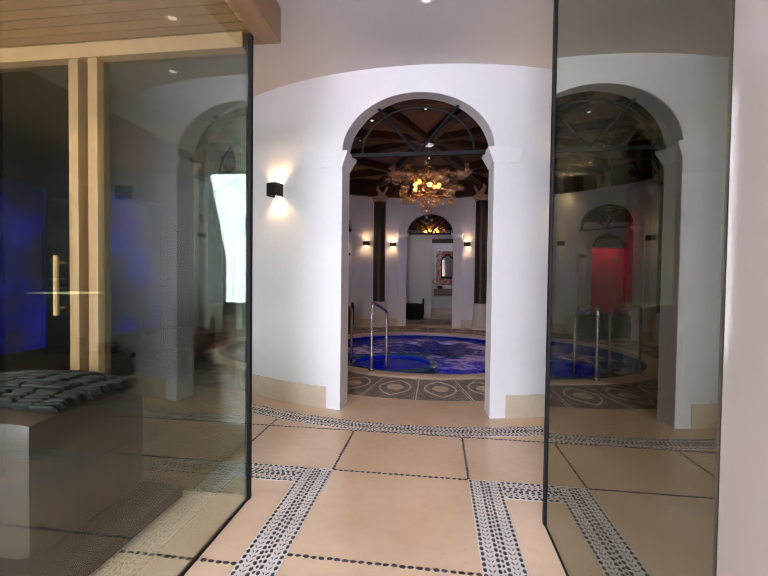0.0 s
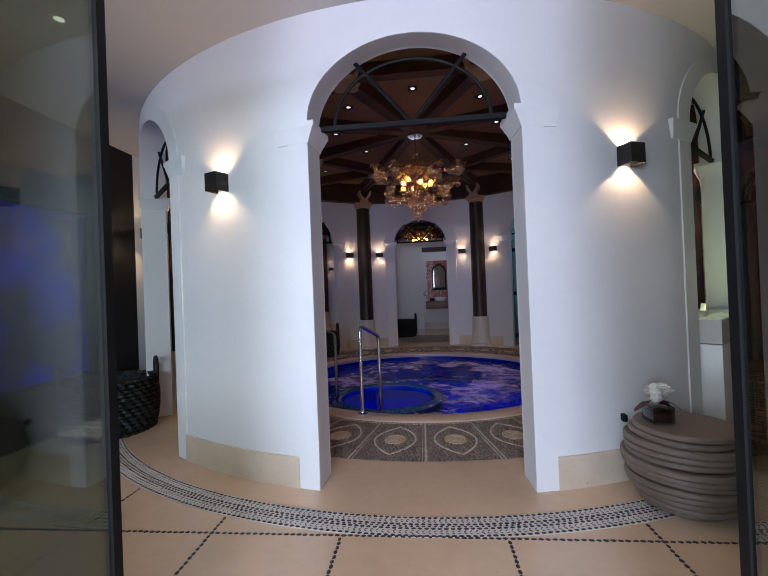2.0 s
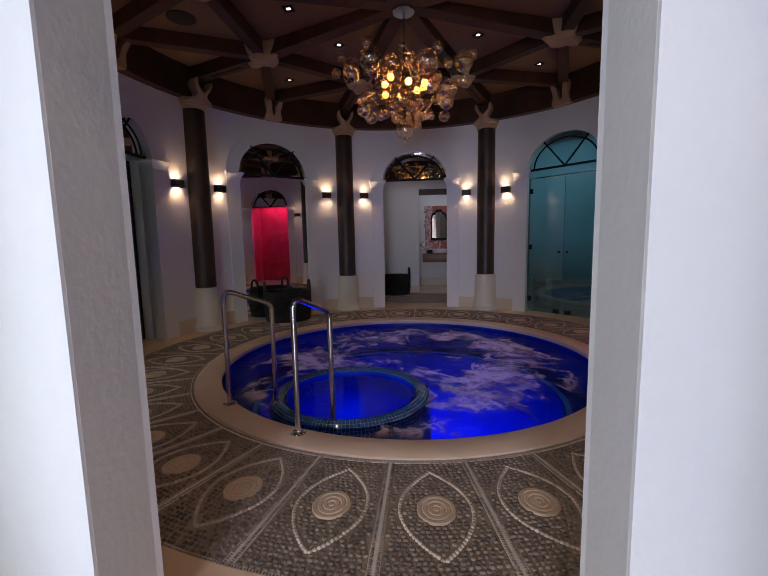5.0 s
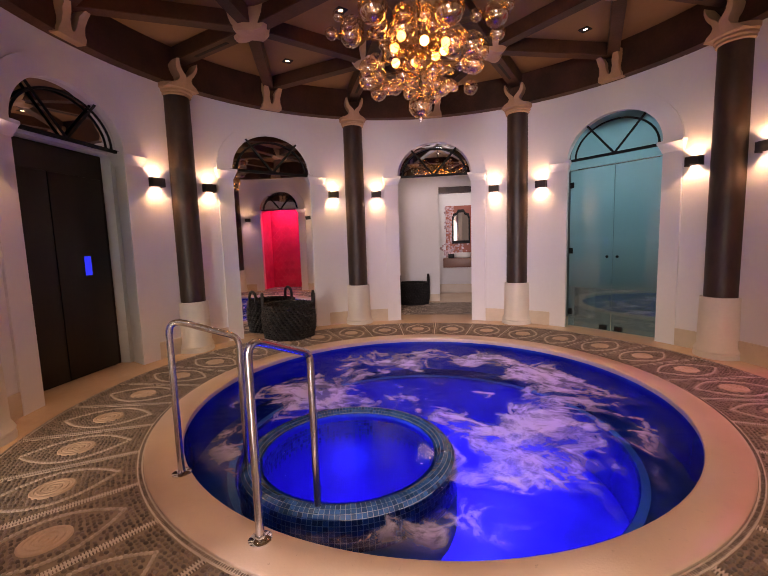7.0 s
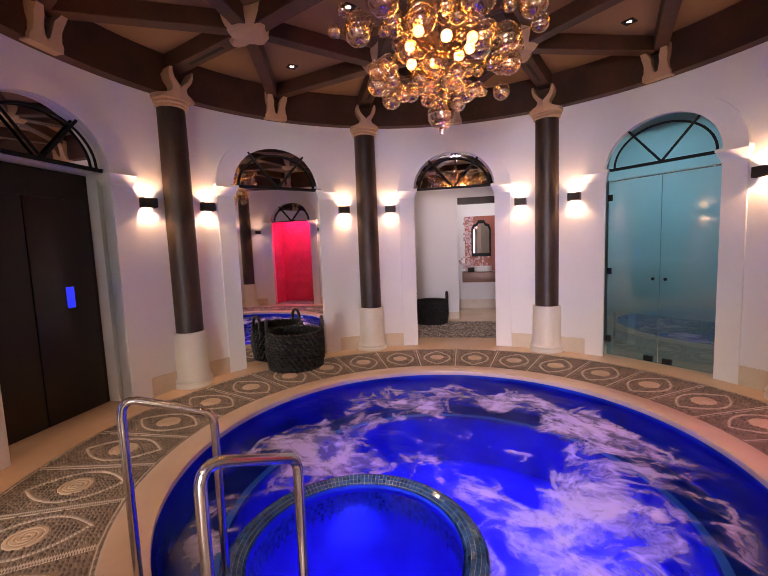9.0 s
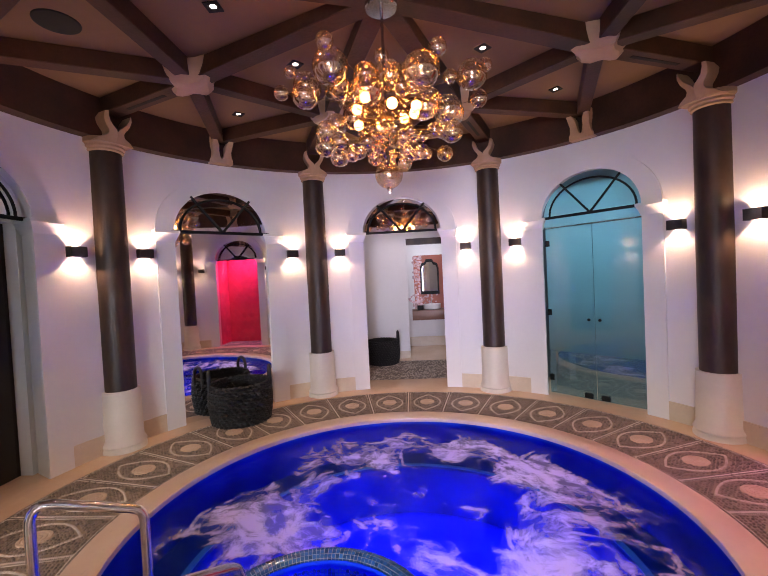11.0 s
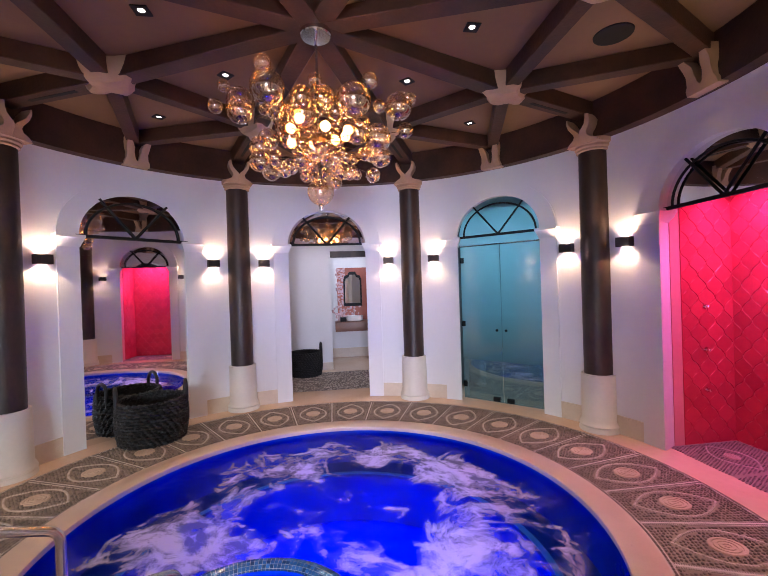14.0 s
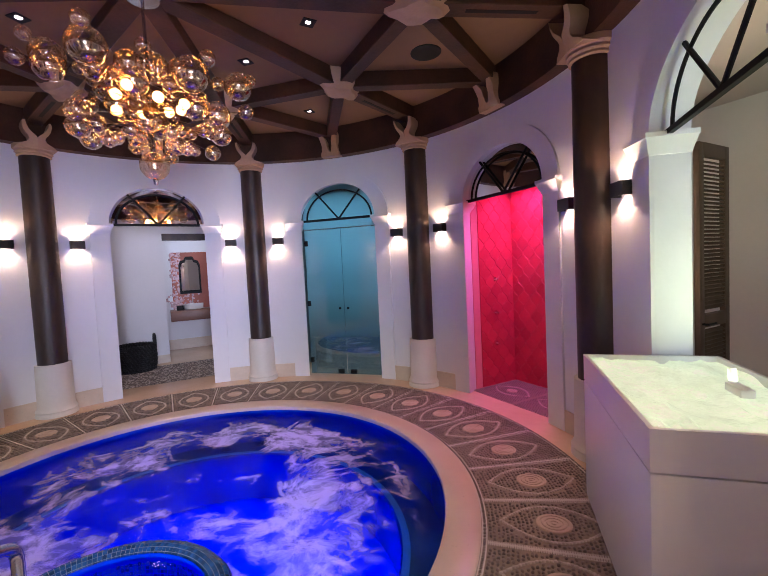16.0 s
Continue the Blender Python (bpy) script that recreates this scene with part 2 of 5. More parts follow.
frost_glass = thin_glass("frost_glass", (0.50, 0.64, 0.66), base=0.16, frost=0.97, frost_colour=(0.44, 0.66, 0.70), film=True)


def blue_cloud():
    """A lit panel whose blue is brightest in its middle and drifts in soft clouds."""
    mat = bpy.data.materials.new("blue_cloud")
    mat.use_nodes = True
    nt = mat.node_tree
    n, link = nt.nodes, nt.links.new
    b = n["Principled BSDF"]
    b.inputs["Base Color"].default_value = (0.004, 0.006, 0.03, 1)
    b.inputs["Roughness"].default_value = 0.12
    geo = n.new("ShaderNodeNewGeometry")
    ns = n.new("ShaderNodeTexNoise")
    ns.inputs["Scale"].default_value = 1.7
    ns.inputs["Detail"].default_value = 3
    link(geo.outputs["Position"], ns.inputs["Vector"])
    rg = n.new("ShaderNodeMapRange")
    rg.inputs["From Min"].default_value, rg.inputs["From Max"].default_value = 0.42, 0.74
    rg.inputs["To Min"].default_value, rg.inputs["To Max"].default_value = 0.1, 1.9
    link(ns.outputs["Fac"], rg.inputs["Value"])
    b.inputs["Emission Color"].default_value = (0.002, 0.012, 1.0, 1)
    link(rg.outputs[0], b.inputs["Emission Strength"])
    return mat

# ---- builders ----
R_IN, R_OUT, R_COL, CEIL, IMPOST = 3.294, 3.496, 3.262, 3.64, 2.355
HALF, BAND, BAND_OUT, RISE = 10.6, 14.3, 13.0, 0.51
ARCHES = dict(S=180, SW=225, W=270, NW=315, N=0, NE=45, E=90, SE=135)


def polar(th, r, z=0.0):
    return (r * math.sin(radians(th)), r * math.cos(radians(th)), z)


def out_at(th, r, z=0.0):
    """A pose whose y axis points outwards from the middle of the round room."""
    x, y, _ = polar(th, r)
    return pose(x, y, z, 0, 0, -th)


def soften(bm, angle=0.6):
    bm.normal_update()
    for f in bm.faces:
        f.smooth = True
    for e in bm.edges:
        if len(e.link_faces) == 2:
            e.smooth = e.calc_face_angle(0) < angle


def mesh_of(name, bm, mats, smooth=True):
    bmesh.ops.recalc_face_normals(bm, faces=bm.faces)
    if "water" in name and sum(f.normal.z for f in bm.faces) < 0:
        bmesh.ops.reverse_faces(bm, faces=bm.faces)
    if smooth:
        soften(bm)
    me = bpy.data.meshes.new(name)
    bm.to_mesh(me)
    bm.free()
    for m in (mats if isinstance(mats, (list, tuple)) else [mats]):
        me.materials.append(m)
    return me


def part(name, bm, mat, parent=None, label="", m=None):
    ob = new(name, mesh_of(name, bm, mat))
    ob.parent = parent
    if m is not None:
        ob.matrix_basis = m
    return tagged(ob, label) if label else ob


def structure(name, bm, mat, label=""):
    return tagged(part(name, bm, mat), label, kind="structure")


def thing(name, label, category, group="", m=None):
    ob = new(name)
    ob.empty_display_size = 0.1
    if m is not None:
        ob.matrix_basis = m
    return tagged(ob, label, category, group)


def solid(name, bm, mat, label, category, group="", m=None):
    """A thing that is one plain mesh."""
    return tagged(part(name, bm, mat, None, "", m), label, category, group)


def box(bm, x0, x1, y0, y1, z0, z1, bevel=0.0, m=None, taper=0.0):
    v = []
    for z in (z0, z1):
        t = taper if z == z1 else 0.0
        for x, y in ((x0 + t, y0 + t), (x1 - t, y0 + t), (x1 - t, y1 - t), (x0 + t, y1 - t)):
            p = Vector((x, y, z))
            v.append(bm.verts.new(m @ p if m else p))
    fs = [bm.faces.new([v[i] for i in q]) for q in ((3, 2, 1, 0), (4, 5, 6, 7), (0, 1, 5, 4), (1, 2, 6, 5), (2, 3, 7, 6), (3, 0, 4, 7))]
    if bevel:
        es = list({e for f in fs for e in f.edges})
        bmesh.ops.bevel(bm, geom=es, offset=bevel, segments=2, affect="EDGES", profile=0.5)
    return bm


def lathe(bm, profile, seg=32, m=None, cap=True):
    """Turns a list of (radius, height) round the z axis."""
    rings = []
    for r, z in profile:
        ring = []
        for i in range(seg):
            a = 2 * math.pi * i / seg
            p = Vector((r * math.cos(a), r * math.sin(a), z))
            ring.append(bm.verts.new(m @ p if m else p))
        rings.append(ring)
    for a, b in zip(rings, rings[1:]):
        for i in range(seg):
            bm.faces.new((a[i], a[(i + 1) % seg], b[(i + 1) % seg], b[i]))
    if cap:
        bm.faces.new(rings[0][::-1])
        bm.faces.new(rings[-1])
    return bm


def tube(bm, pts, r, seg=10, closed=False):
    """A round bar along a line of points."""
    pts = [Vector(p) for p in pts]
    rings, up = [], None
    for i, p in enumerate(pts):
        a = pts[i - 1] if (i or closed) else p
        b = pts[(i + 1) % len(pts)] if (i < len(pts) - 1 or closed) else p
        d = (b - a).normalized()
        if up is None:
            up = d.orthogonal().normalized()
        up = (up - d * up.dot(d)).normalized()
        side = d.cross(up)
        rings.append([bm.verts.new(p + r * (math.cos(t) * up + math.sin(t) * side)) for t in (2 * math.pi * k / seg for k in range(seg))])
    n = len(rings)
    for i in range(n if closed else n - 1):
        a, b = rings[i], rings[(i + 1) % n]
        for k in range(seg):
            bm.faces.new((a[k], a[(k + 1) % seg], b[(k + 1) % seg], b[k]))
    if not closed:
        bm.faces.new(rings[0][::-1])
        bm.faces.new(rings[-1])
    return bm


def round_corner(a, b, c, r, n=6):
    """Points of a rounded corner at b, on the way from a to c."""
    a, b, c = Vector(a), Vector(b), Vector(c)
    p, q = b + (a - b).normalized() * r, b + (c - b).normalized() * r
    return [p * (1 - t) ** 2 + b * 2 * t * (1 - t) + q * t * t for t in (i / n for i in range(n + 1))]


def sector(bm, angles, r0, r1, low, high, flare=0.0):
    """A bent slab: low and high give its heights at each angle."""
    cols = []
    for th in angles:
        lo = low(th) if callable(low) else low
        hi = high(th) if callable(high) else high
        cols.append([bm.verts.new(polar(th, r, z)) for r, z in ((r0, lo), (r1, lo), (r1 + flare, hi), (r0 - flare, hi))])
    full = abs(angles[-1] - angles[0]) > 359.9
    if full:
        for v in cols.pop():
            bm.verts.remove(v)
    n = len(cols)
    for i in range(n if full else n - 1):
        a, b = cols[i], cols[(i + 1) % n]
        for k in range(4):
            bm.faces.new((a[k], a[(k + 1) % 4], b[(k + 1) % 4], b[k]))
    if not full:
        bm.faces.new(cols[0])
        bm.faces.new(cols[-1][::-1])
    return bm


def span(a, b, step=1.5):
    n = max(1, int(math.ceil(abs(b - a) / step)))
    return [a + (b - a) * i / n for i in range(n + 1)]


def arch_z(d, grow=0.0, half=HALF):
    """Height of the arch over a point d degrees from its axis."""
    h = half + grow
    u = min(1.0, abs(d) / h)
    return IMPOST + (RISE + grow * 0.0465) * math.sqrt(max(0.0, 1 - u * u))


def arch_span(h):
    return [h * math.sin(radians(a)) for a in range(-90, 91, 6)]


def splay(bm):
    """The openings widen a little from the inner to the outer face of the round wall."""
    for v in bm.verts:
        r = math.hypot(v.co.x, v.co.y)
        th = math.degrees(math.atan2(v.co.x, v.co.y))
        axis = 45 * round(th / 45)
        d = th - axis
        k = min(1.0, max(0.0, (r - R_IN) / (R_OUT - R_IN)))
        h = 11.5 - 0.5 * k if abs(axis) in (135, 180) else 10.2 + 1.0 * k
        a = abs(d)
        a = a * h / HALF if a <= HALF else h + (a - HALF) * (22.5 - h) / (22.5 - HALF)
        v.co.x, v.co.y, _ = polar(axis + math.copysign(a, d), r)
        if abs(axis) == 180 and IMPOST < v.co.z < 3.2:
            v.co.z = IMPOST + (v.co.z - IMPOST) * (1 - 0.08 * k)


def sheet(bm, x0, x1, y0, y1, z):
    bm.faces.new([bm.verts.new(p) for p in ((x0, y0, z), (x1, y0, z), (x1, y1, z), (x0, y1, z))])
    return bm


# ---- the round room's shell ----
bm = bmesh.new()
stations = []
for axis in range(0, 360, 45):
    stations += [(axis + d, arch_z(d)) for d in arch_span(HALF)]
    stations += [(th, 0.0) for th in span(axis + HALF, axis + 45 - HALF)]
cols_ = [[bm.verts.new(polar(th, r, z)) for r, z in ((R_IN, lo), (R_OUT, lo), (R_OUT, CEIL), (R_IN, CEIL))] for th, lo in stations]
for i, (th, lo) in enumerate(stations):
    j = (i + 1) % len(stations)
    a, b, step_ = cols_[i], cols_[j], abs(stations[j][0] - th)
    if step_ < 1e-6:
        bm.faces.new((a[0], a[1], b[1], b[0]))
        continue
    for k in range(4):
        bm.faces.new((a[k], a[(k + 1) % 4], b[(k + 1) % 4], b[k]))
splay(bm)
structure("wall_round", bm, plaster, "white plastered round wall with eight arched openings")

# raised bands round the arches, and the flared mouldings at their springing
bm = bmesh.new()
for axis in ARCHES.values():
    for r0, r1, wide in ((R_IN - 0.022, R_IN + 0.002, BAND), (R_OUT - 0.002, R_OUT + 0.010, BAND_OUT)):
        for s in (-1, 1):
            sector(bm, [axis + s * d for d in span(HALF, wide)], r0, r1, 0.0, IMPOST - 0.06)
        out = [wide * math.sin(radians(a)) for a in range(-90, 91, 6)]
        inn = [HALF * math.sin(radians(a)) for a in range(-90, 91, 6)]
        vs = []
        for d, e in zip(out, inn):
            vs.append([bm.verts.new(polar(axis + q, r, z)) for q, r, z in (
                (e, r0, arch_z(e)), (e, r1, arch_z(e)), (d, r1, arch_z(d, wide - HALF)), (d, r0, arch_z(d, wide - HALF)))])
        for a, b in zip(vs, vs[1:]):
            for k in range(4):
                bm.faces.new((a[k], a[(k + 1) % 4], b[(k + 1) % 4], b[k]))
splay(bm)
structure("trim_arches", bm, plaster, "raised white plaster bands round the arches")
bm = bmesh.new()
for axis in ARCHES.values():
    for s in (-1, 1):
        rows_ = []
        for z, g, d in ((IMPOST - 0.13, 0.028, 0.12), (IMPOST - 0.11, 0.034, 0.2), (IMPOST - 0.035, 0.062, 0.75), (IMPOST - 0.03, 0.068, 0.85), (IMPOST, 0.068, 0.85)):
            a0, a1 = axis + s * (HALF - d), axis + s * (BAND + d * 0.5)
            mid = 0.5 * (a0 + a1)
            ri, ro = R_IN - g, R_OUT + g * 0.45
            rows_.append([bm.verts.new(polar(a, r, z)) for a, r in ((a0, ri), (mid, ri), (a1, ri), (a1, ro), (mid, ro), (a0, ro))])
        for a, b in zip(rows_, rows_[1:]):
            for k in range(6):
                bm.faces.new((a[k], a[(k + 1) % 6], b[(k + 1) % 6], b[k]))
        bm.faces.new(rows_[0])
        bm.faces.new(rows_[-1])
splay(bm)
structure("trim_imposts", bm, plaster, "flared white plaster mouldings at the springing of the arches")

for axis in ARCHES.values():
    for wide, r0, r1 in ((BAND, R_IN - 0.016, R_IN + 0.002), (BAND_OUT, R_OUT - 0.002, R_OUT + 0.018)):
        bm = bmesh.new()
        sector(bm, span(axis + wide, axis + 45 - wide), r0, r1, 0.0, 0.20)
        splay(bm)
        structure("baseboard", bm, limestone, "beige limestone skirting along the round wall")

# ceiling board, ring beam and the star of beams
bm = bmesh.new()
lathe(bm, [(R_OUT, CEIL), (R_OUT, CEIL + 0.12)], 64)
structure("ceiling", bm, ceiling_cloth, "tan boarded ceiling behind dark beams")
bm = bmesh.new()
sector(bm, span(0, 360, 3), R_IN - 0.13, R_IN + 0.004, 3.235, CEIL)
structure("ring_beam", bm, beam_wood, "dark timber ring beam on top of the round wall")
R_NODE, B_LOW = 1.90, 3.475


def beam(name, p, q, w=0.13, low=B_LOW, cut=(0.0, 0.0), rise=0.0):
    p, q = Vector(p), Vector(q)
    d = (q - p).normalized()
    p, q = p + d * cut[0], q - d * cut[1]
    side = Vector((-d.y, d.x, 0)) * w / 2
    b = bmesh.new()
    v = [b.verts.new((a.x, a.y, z)) for z, up in ((low, rise), (CEIL - 0.002, 0.0)) for a, z in ((p + side, z + up), (p - side, z + up), (q - side, z), (q + side, z))]
    for f in ((3, 2, 1, 0), (4, 5, 6, 7), (0, 1, 5, 4), (1, 2, 6, 5), (2, 3, 7, 6), (3, 0, 4, 7)):
        b.faces.new([v[i] for i in f])
    bmesh.ops.bevel(b, geom=list(b.edges), offset=0.006, segments=1, affect="EDGES")
    return structure(name, b, beam_wood, "dark-stained timber ceiling beam")


slot_b = bmesh.new()
box(slot_b, -0.018, 0.018, -0.28, 0.28, -0.004, 0.012)
slot_me = mesh_of("air_slot", slot_b, iron)
for k in range(8):
    th = 22.5 + 45 * k
    beam("beam_inner", polar(th, 0.03), polar(th, R_NODE - 0.03), w=0.16, low=B_LOW - 0.006 + 0.003 * (k % 4), rise=0.075)
    ob = beam("beam_outer", polar(th, R_NODE), polar(th, R_IN - 0.11), w=0.165)
    slot = new("air_slot", slot_me)
    slot.parent = ob
    slot.matrix_basis = out_at(th, 2.55, B_LOW + 0.001)
    tagged(slot, "black air slot")
    beam("beam_ring", polar(th, R_NODE), polar(th + 45, R_NODE), w=0.13, low=B_LOW + 0.012, cut=(0.09, 0.09))
    for s in (-22.5, 22.5):
        beam("beam_diagonal", polar(th, R_NODE), polar(th + s, R_IN - 0.1), w=0.13, low=B_LOW + 0.008, cut=(0.1, 0.02))

# ---- floors ----
R_LIP, R_COPE, R_PEB, R_EDGE = 1.905, 2.13, 2.155, 3.013
bm = bmesh.new()
sector(bm, span(0, 360, 3), R_EDGE, R_OUT + 0.25, -0.2, 0.0)
structure("floor_round", bm, travertine, "honed beige travertine floor along the round wall")
bm = bmesh.new()
sector(bm, span(0, 360, 3), R_COPE - 0.02, R_EDGE, -0.2, -0.008)
deck = structure("floor_pebble", bm, grout, "pebble mosaic floor with eye-shaped medallions")
bm = bmesh.new()
th_ = span(0, 360, 3)
prof = [(R_COPE, -0.05), (R_COPE, 0.006), (R_COPE - 0.012, 0.014), (R_LIP + 0.02, 0.014), (R_LIP + 0.004, 0.006), (R_LIP, -0.012), (R_LIP + 0.008, -0.038), (R_LIP + 0.03, -0.045)]
lathe(bm, prof, 120, cap=False)
structure("pool_coping", bm, coping_stone, "rounded beige stone coping round the pool")

FLOOR_SOUTH, Y_GLASS, X_L, X_R = -9.6, -4.95, -0.81, 0.75
bm = bmesh.new()
n_ = 96
ring = [bm.verts.new(polar(360 * i / n_, R_OUT + 0.25)) for i in range(n_)]
outer = []
for i in range(n_):
    x, y, _ = polar(360 * i / n_, 1.0)
    k = min((5.0 if x > 0 else 5.2) / max(abs(x), 1e-6), (9.6 / max(-y, 1e-6)) if y < 0 else 8.2 / max(y, 1e-6))
    outer.append(bm.verts.new((x * k, y * k, 0)))
for i in range(n_):
    bm.faces.new((ring[i], ring[(i + 1) % n_], outer[(i + 1) % n_], outer[i]))
structure("floor", bm, travertine, "honed beige travertine floor with pebble lines")

# ---- walls of the corridor round it ----
H_COR = 3.06
bm = bmesh.new()
for a in ((-5.3, 5.3, -9.75, -9.6, 0.0, 0.45), (-5.3, 5.3, -9.75, -9.6, 2.95, 3.3), (-5.3, -4.45, -9.75, -9.6, 0.45, 2.95), (-1.45, -0.9, -9.75, -9.6, 0.45, 2.95), (0.4, 5.3, -9.75, -9.6, 0.45, 2.95)):
    box(bm, *a)
structure("wall_south", bm, plaster, "white wall with a wide glass front")
bm = bmesh.new()
box(bm, -3.65, -3.5, -2.95, -1.28, 2.19, H_COR)
box(bm, -3.65, -3.5, -2.95, -1.28, 0.0, 0.49)
box(bm, -3.65, -3.5, -1.9, -1.28, 0.49, 2.19)
box(bm, -3.65, -3.5, -9.6, -2.95, 0.0, H_COR)
structure("wall_west", bm, black_wall, "black panelled wall with a blue-lit glass panel")
bm = bmesh.new()
box(bm, 5.0, 5.15, -9.6, 8.2, 0.0, H_COR)
box(bm, -5.35, -5.2, -1.2, 8.2, 0.0, H_COR)
box(bm, -5.2, -3.5, -1.28, -1.14, 0.0, H_COR)
box(bm, -5.2, -5.05, -9.6, -1.28, 0.0, H_COR)
structure("wall_outer", bm, plaster, "white plastered corridor wall")
bm = bmesh.new()
n_ = 96
for z in (H_COR, H_COR + 0.15):
    ring = [bm.verts.new(polar(360 * i / n_, R_OUT - 0.02, z)) for i in range(n_)]
    outer = []
    for i in range(n_):
        x, y, _ = polar(360 * i / n_, 1.0)
        k = min((5.3) / max(abs(x), 1e-6), (9.75 / max(-y, 1e-6)) if y < 0 else 8.3 / max(y, 1e-6))
        outer.append(bm.verts.new((x * k, y * k, z)))
    for i in range(n_):
        bm.faces.new((ring[i], ring[(i + 1) % n_], outer[(i + 1) % n_], outer[i]))
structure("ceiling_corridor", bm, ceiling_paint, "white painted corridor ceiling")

# rooms behind the glass on both sides of the way in
bm = bmesh.new()
box(bm, X_R + 0.0, X_R + 0.3, -9.6, -6.17, 0, H_COR, 0.006)
structure("wall_marble", bm, marble, "pale marble-clad wall end")
bm = bmesh.new()
box(bm, X_R + 0.3, 5.0, -6.4, -6.25, 0, H_COR)
box(bm, 2.6, 2.75, -6.25, -4.95, 0, H_COR)
structure("wall_east_room", bm, black_wall, "dark wall of a glazed side room")


# ---- the pool ----
RIM = [(0.70, -0.24), (0.70, -0.21), (0.70, -0.18), (0.70, -0.15), (0.699, -0.122), (0.695, -0.096), (0.684, -0.072), (0.667, -0.052), (0.645, -0.040), (0.620, -0.036), (0.597, -0.044), (0.578, -0.060), (0.566, -0.082), (0.562, -0.108)] + [(0.560, -0.134 - 0.026 * k) for k in range(7)]


def pool():
    t = thing("pool", "round whirlpool with blue-lit water and foam", "pool", m=pose(0, 0, 0))
    b = bmesh.new()
    lathe(b, [(1.93, -0.03), (1.93, -0.95)], 96, cap=False)
    lathe(b, [(1.93, -0.95), (1.40, -0.95), (0.0001, -0.955)], 96, cap=False)
    part("basin", b, pool_tile, t, "dark blue mosaic basin")
    b = bmesh.new()
    lathe(b, [(1.925, -0.42), (1.60, -0.42), (1.585, -0.435), (1.585, -0.93)], 96, cap=False)
    part("bench", b, material("bench_tile", (0.003, 0.045, 0.20), 0.25, vary=0.25, scale=12), t, "seat along the basin wall")
    b = bmesh.new()
    lathe(b, [(1.655, -0.418), (1.655, -0.414), (1.60, -0.414), (1.60, -0.418)], 96, cap=False)
    part("bench_edge", b, material("edge_tile", (0.10, 0.34, 0.42), 0.2, vary=0.1, scale=20), t, "pale teal edge strip of the seat")
    b = bmesh.new()
    n, rings = 128, 46
    tub = Vector((-0.46, -0.94, 0))
    rows_ = []
    for j in range(rings + 1):
        r = 1.93 * j / rings
        rows_.append([b.verts.new((r * math.sin(2 * math.pi * i / n), r * math.cos(2 * math.pi * i / n), -0.072)) for i in range(n)] if j else [b.verts.new((0, 0, -0.072))])
    for v in b.verts:
        p = v.co
        v.co.z += 0.012 * noise.noise(p * 4.0) + 0.006 * noise.noise(p * 11.0)
    for j in range(rings):
        for i in range(n):
            if j == 0:
                b.faces.new((rows_[0][0], rows_[1][i], rows_[1][(i + 1) % n]))
            else:
                b.faces.new((rows_[j][i], rows_[j + 1][i], rows_[j + 1][(i + 1) % n], rows_[j][(i + 1) % n]))
    bmesh.ops.delete(b, geom=[f for f in b.faces if (f.calc_center_median() - tub).xy.length < 0.62], context="FACES")
    part("water", b, water_mat(True), t, "blue churning water with streaks of pale foam")
    b = bmesh.new()
    lathe(b, [(0.60, -0.085), (0.0001, -0.085)], 48, m=pose(tub.x, tub.y, 0), cap=False)
    part("tub_water", b, water_mat(False), t, "still bright blue water")
    b = bmesh.new()
    lathe(b, [(0.56, -0.06), (0.55, -0.95), (0.0001, -0.95)], 64, m=pose(tub.x, tub.y, 0), cap=False)
    part("tub_basin", b, pool_tile, t)
    b = bmesh.new()
    lathe(b, [(0.698, -0.5)] + [(r, z - 0.0015) for r, z in RIM] + [(0.560, -0.5)], 152, m=pose(tub.x, tub.y, 0), cap=False)
    part("tub_rim", b, tile_joint, t, "rounded mosaic rim of the tub")
    return t


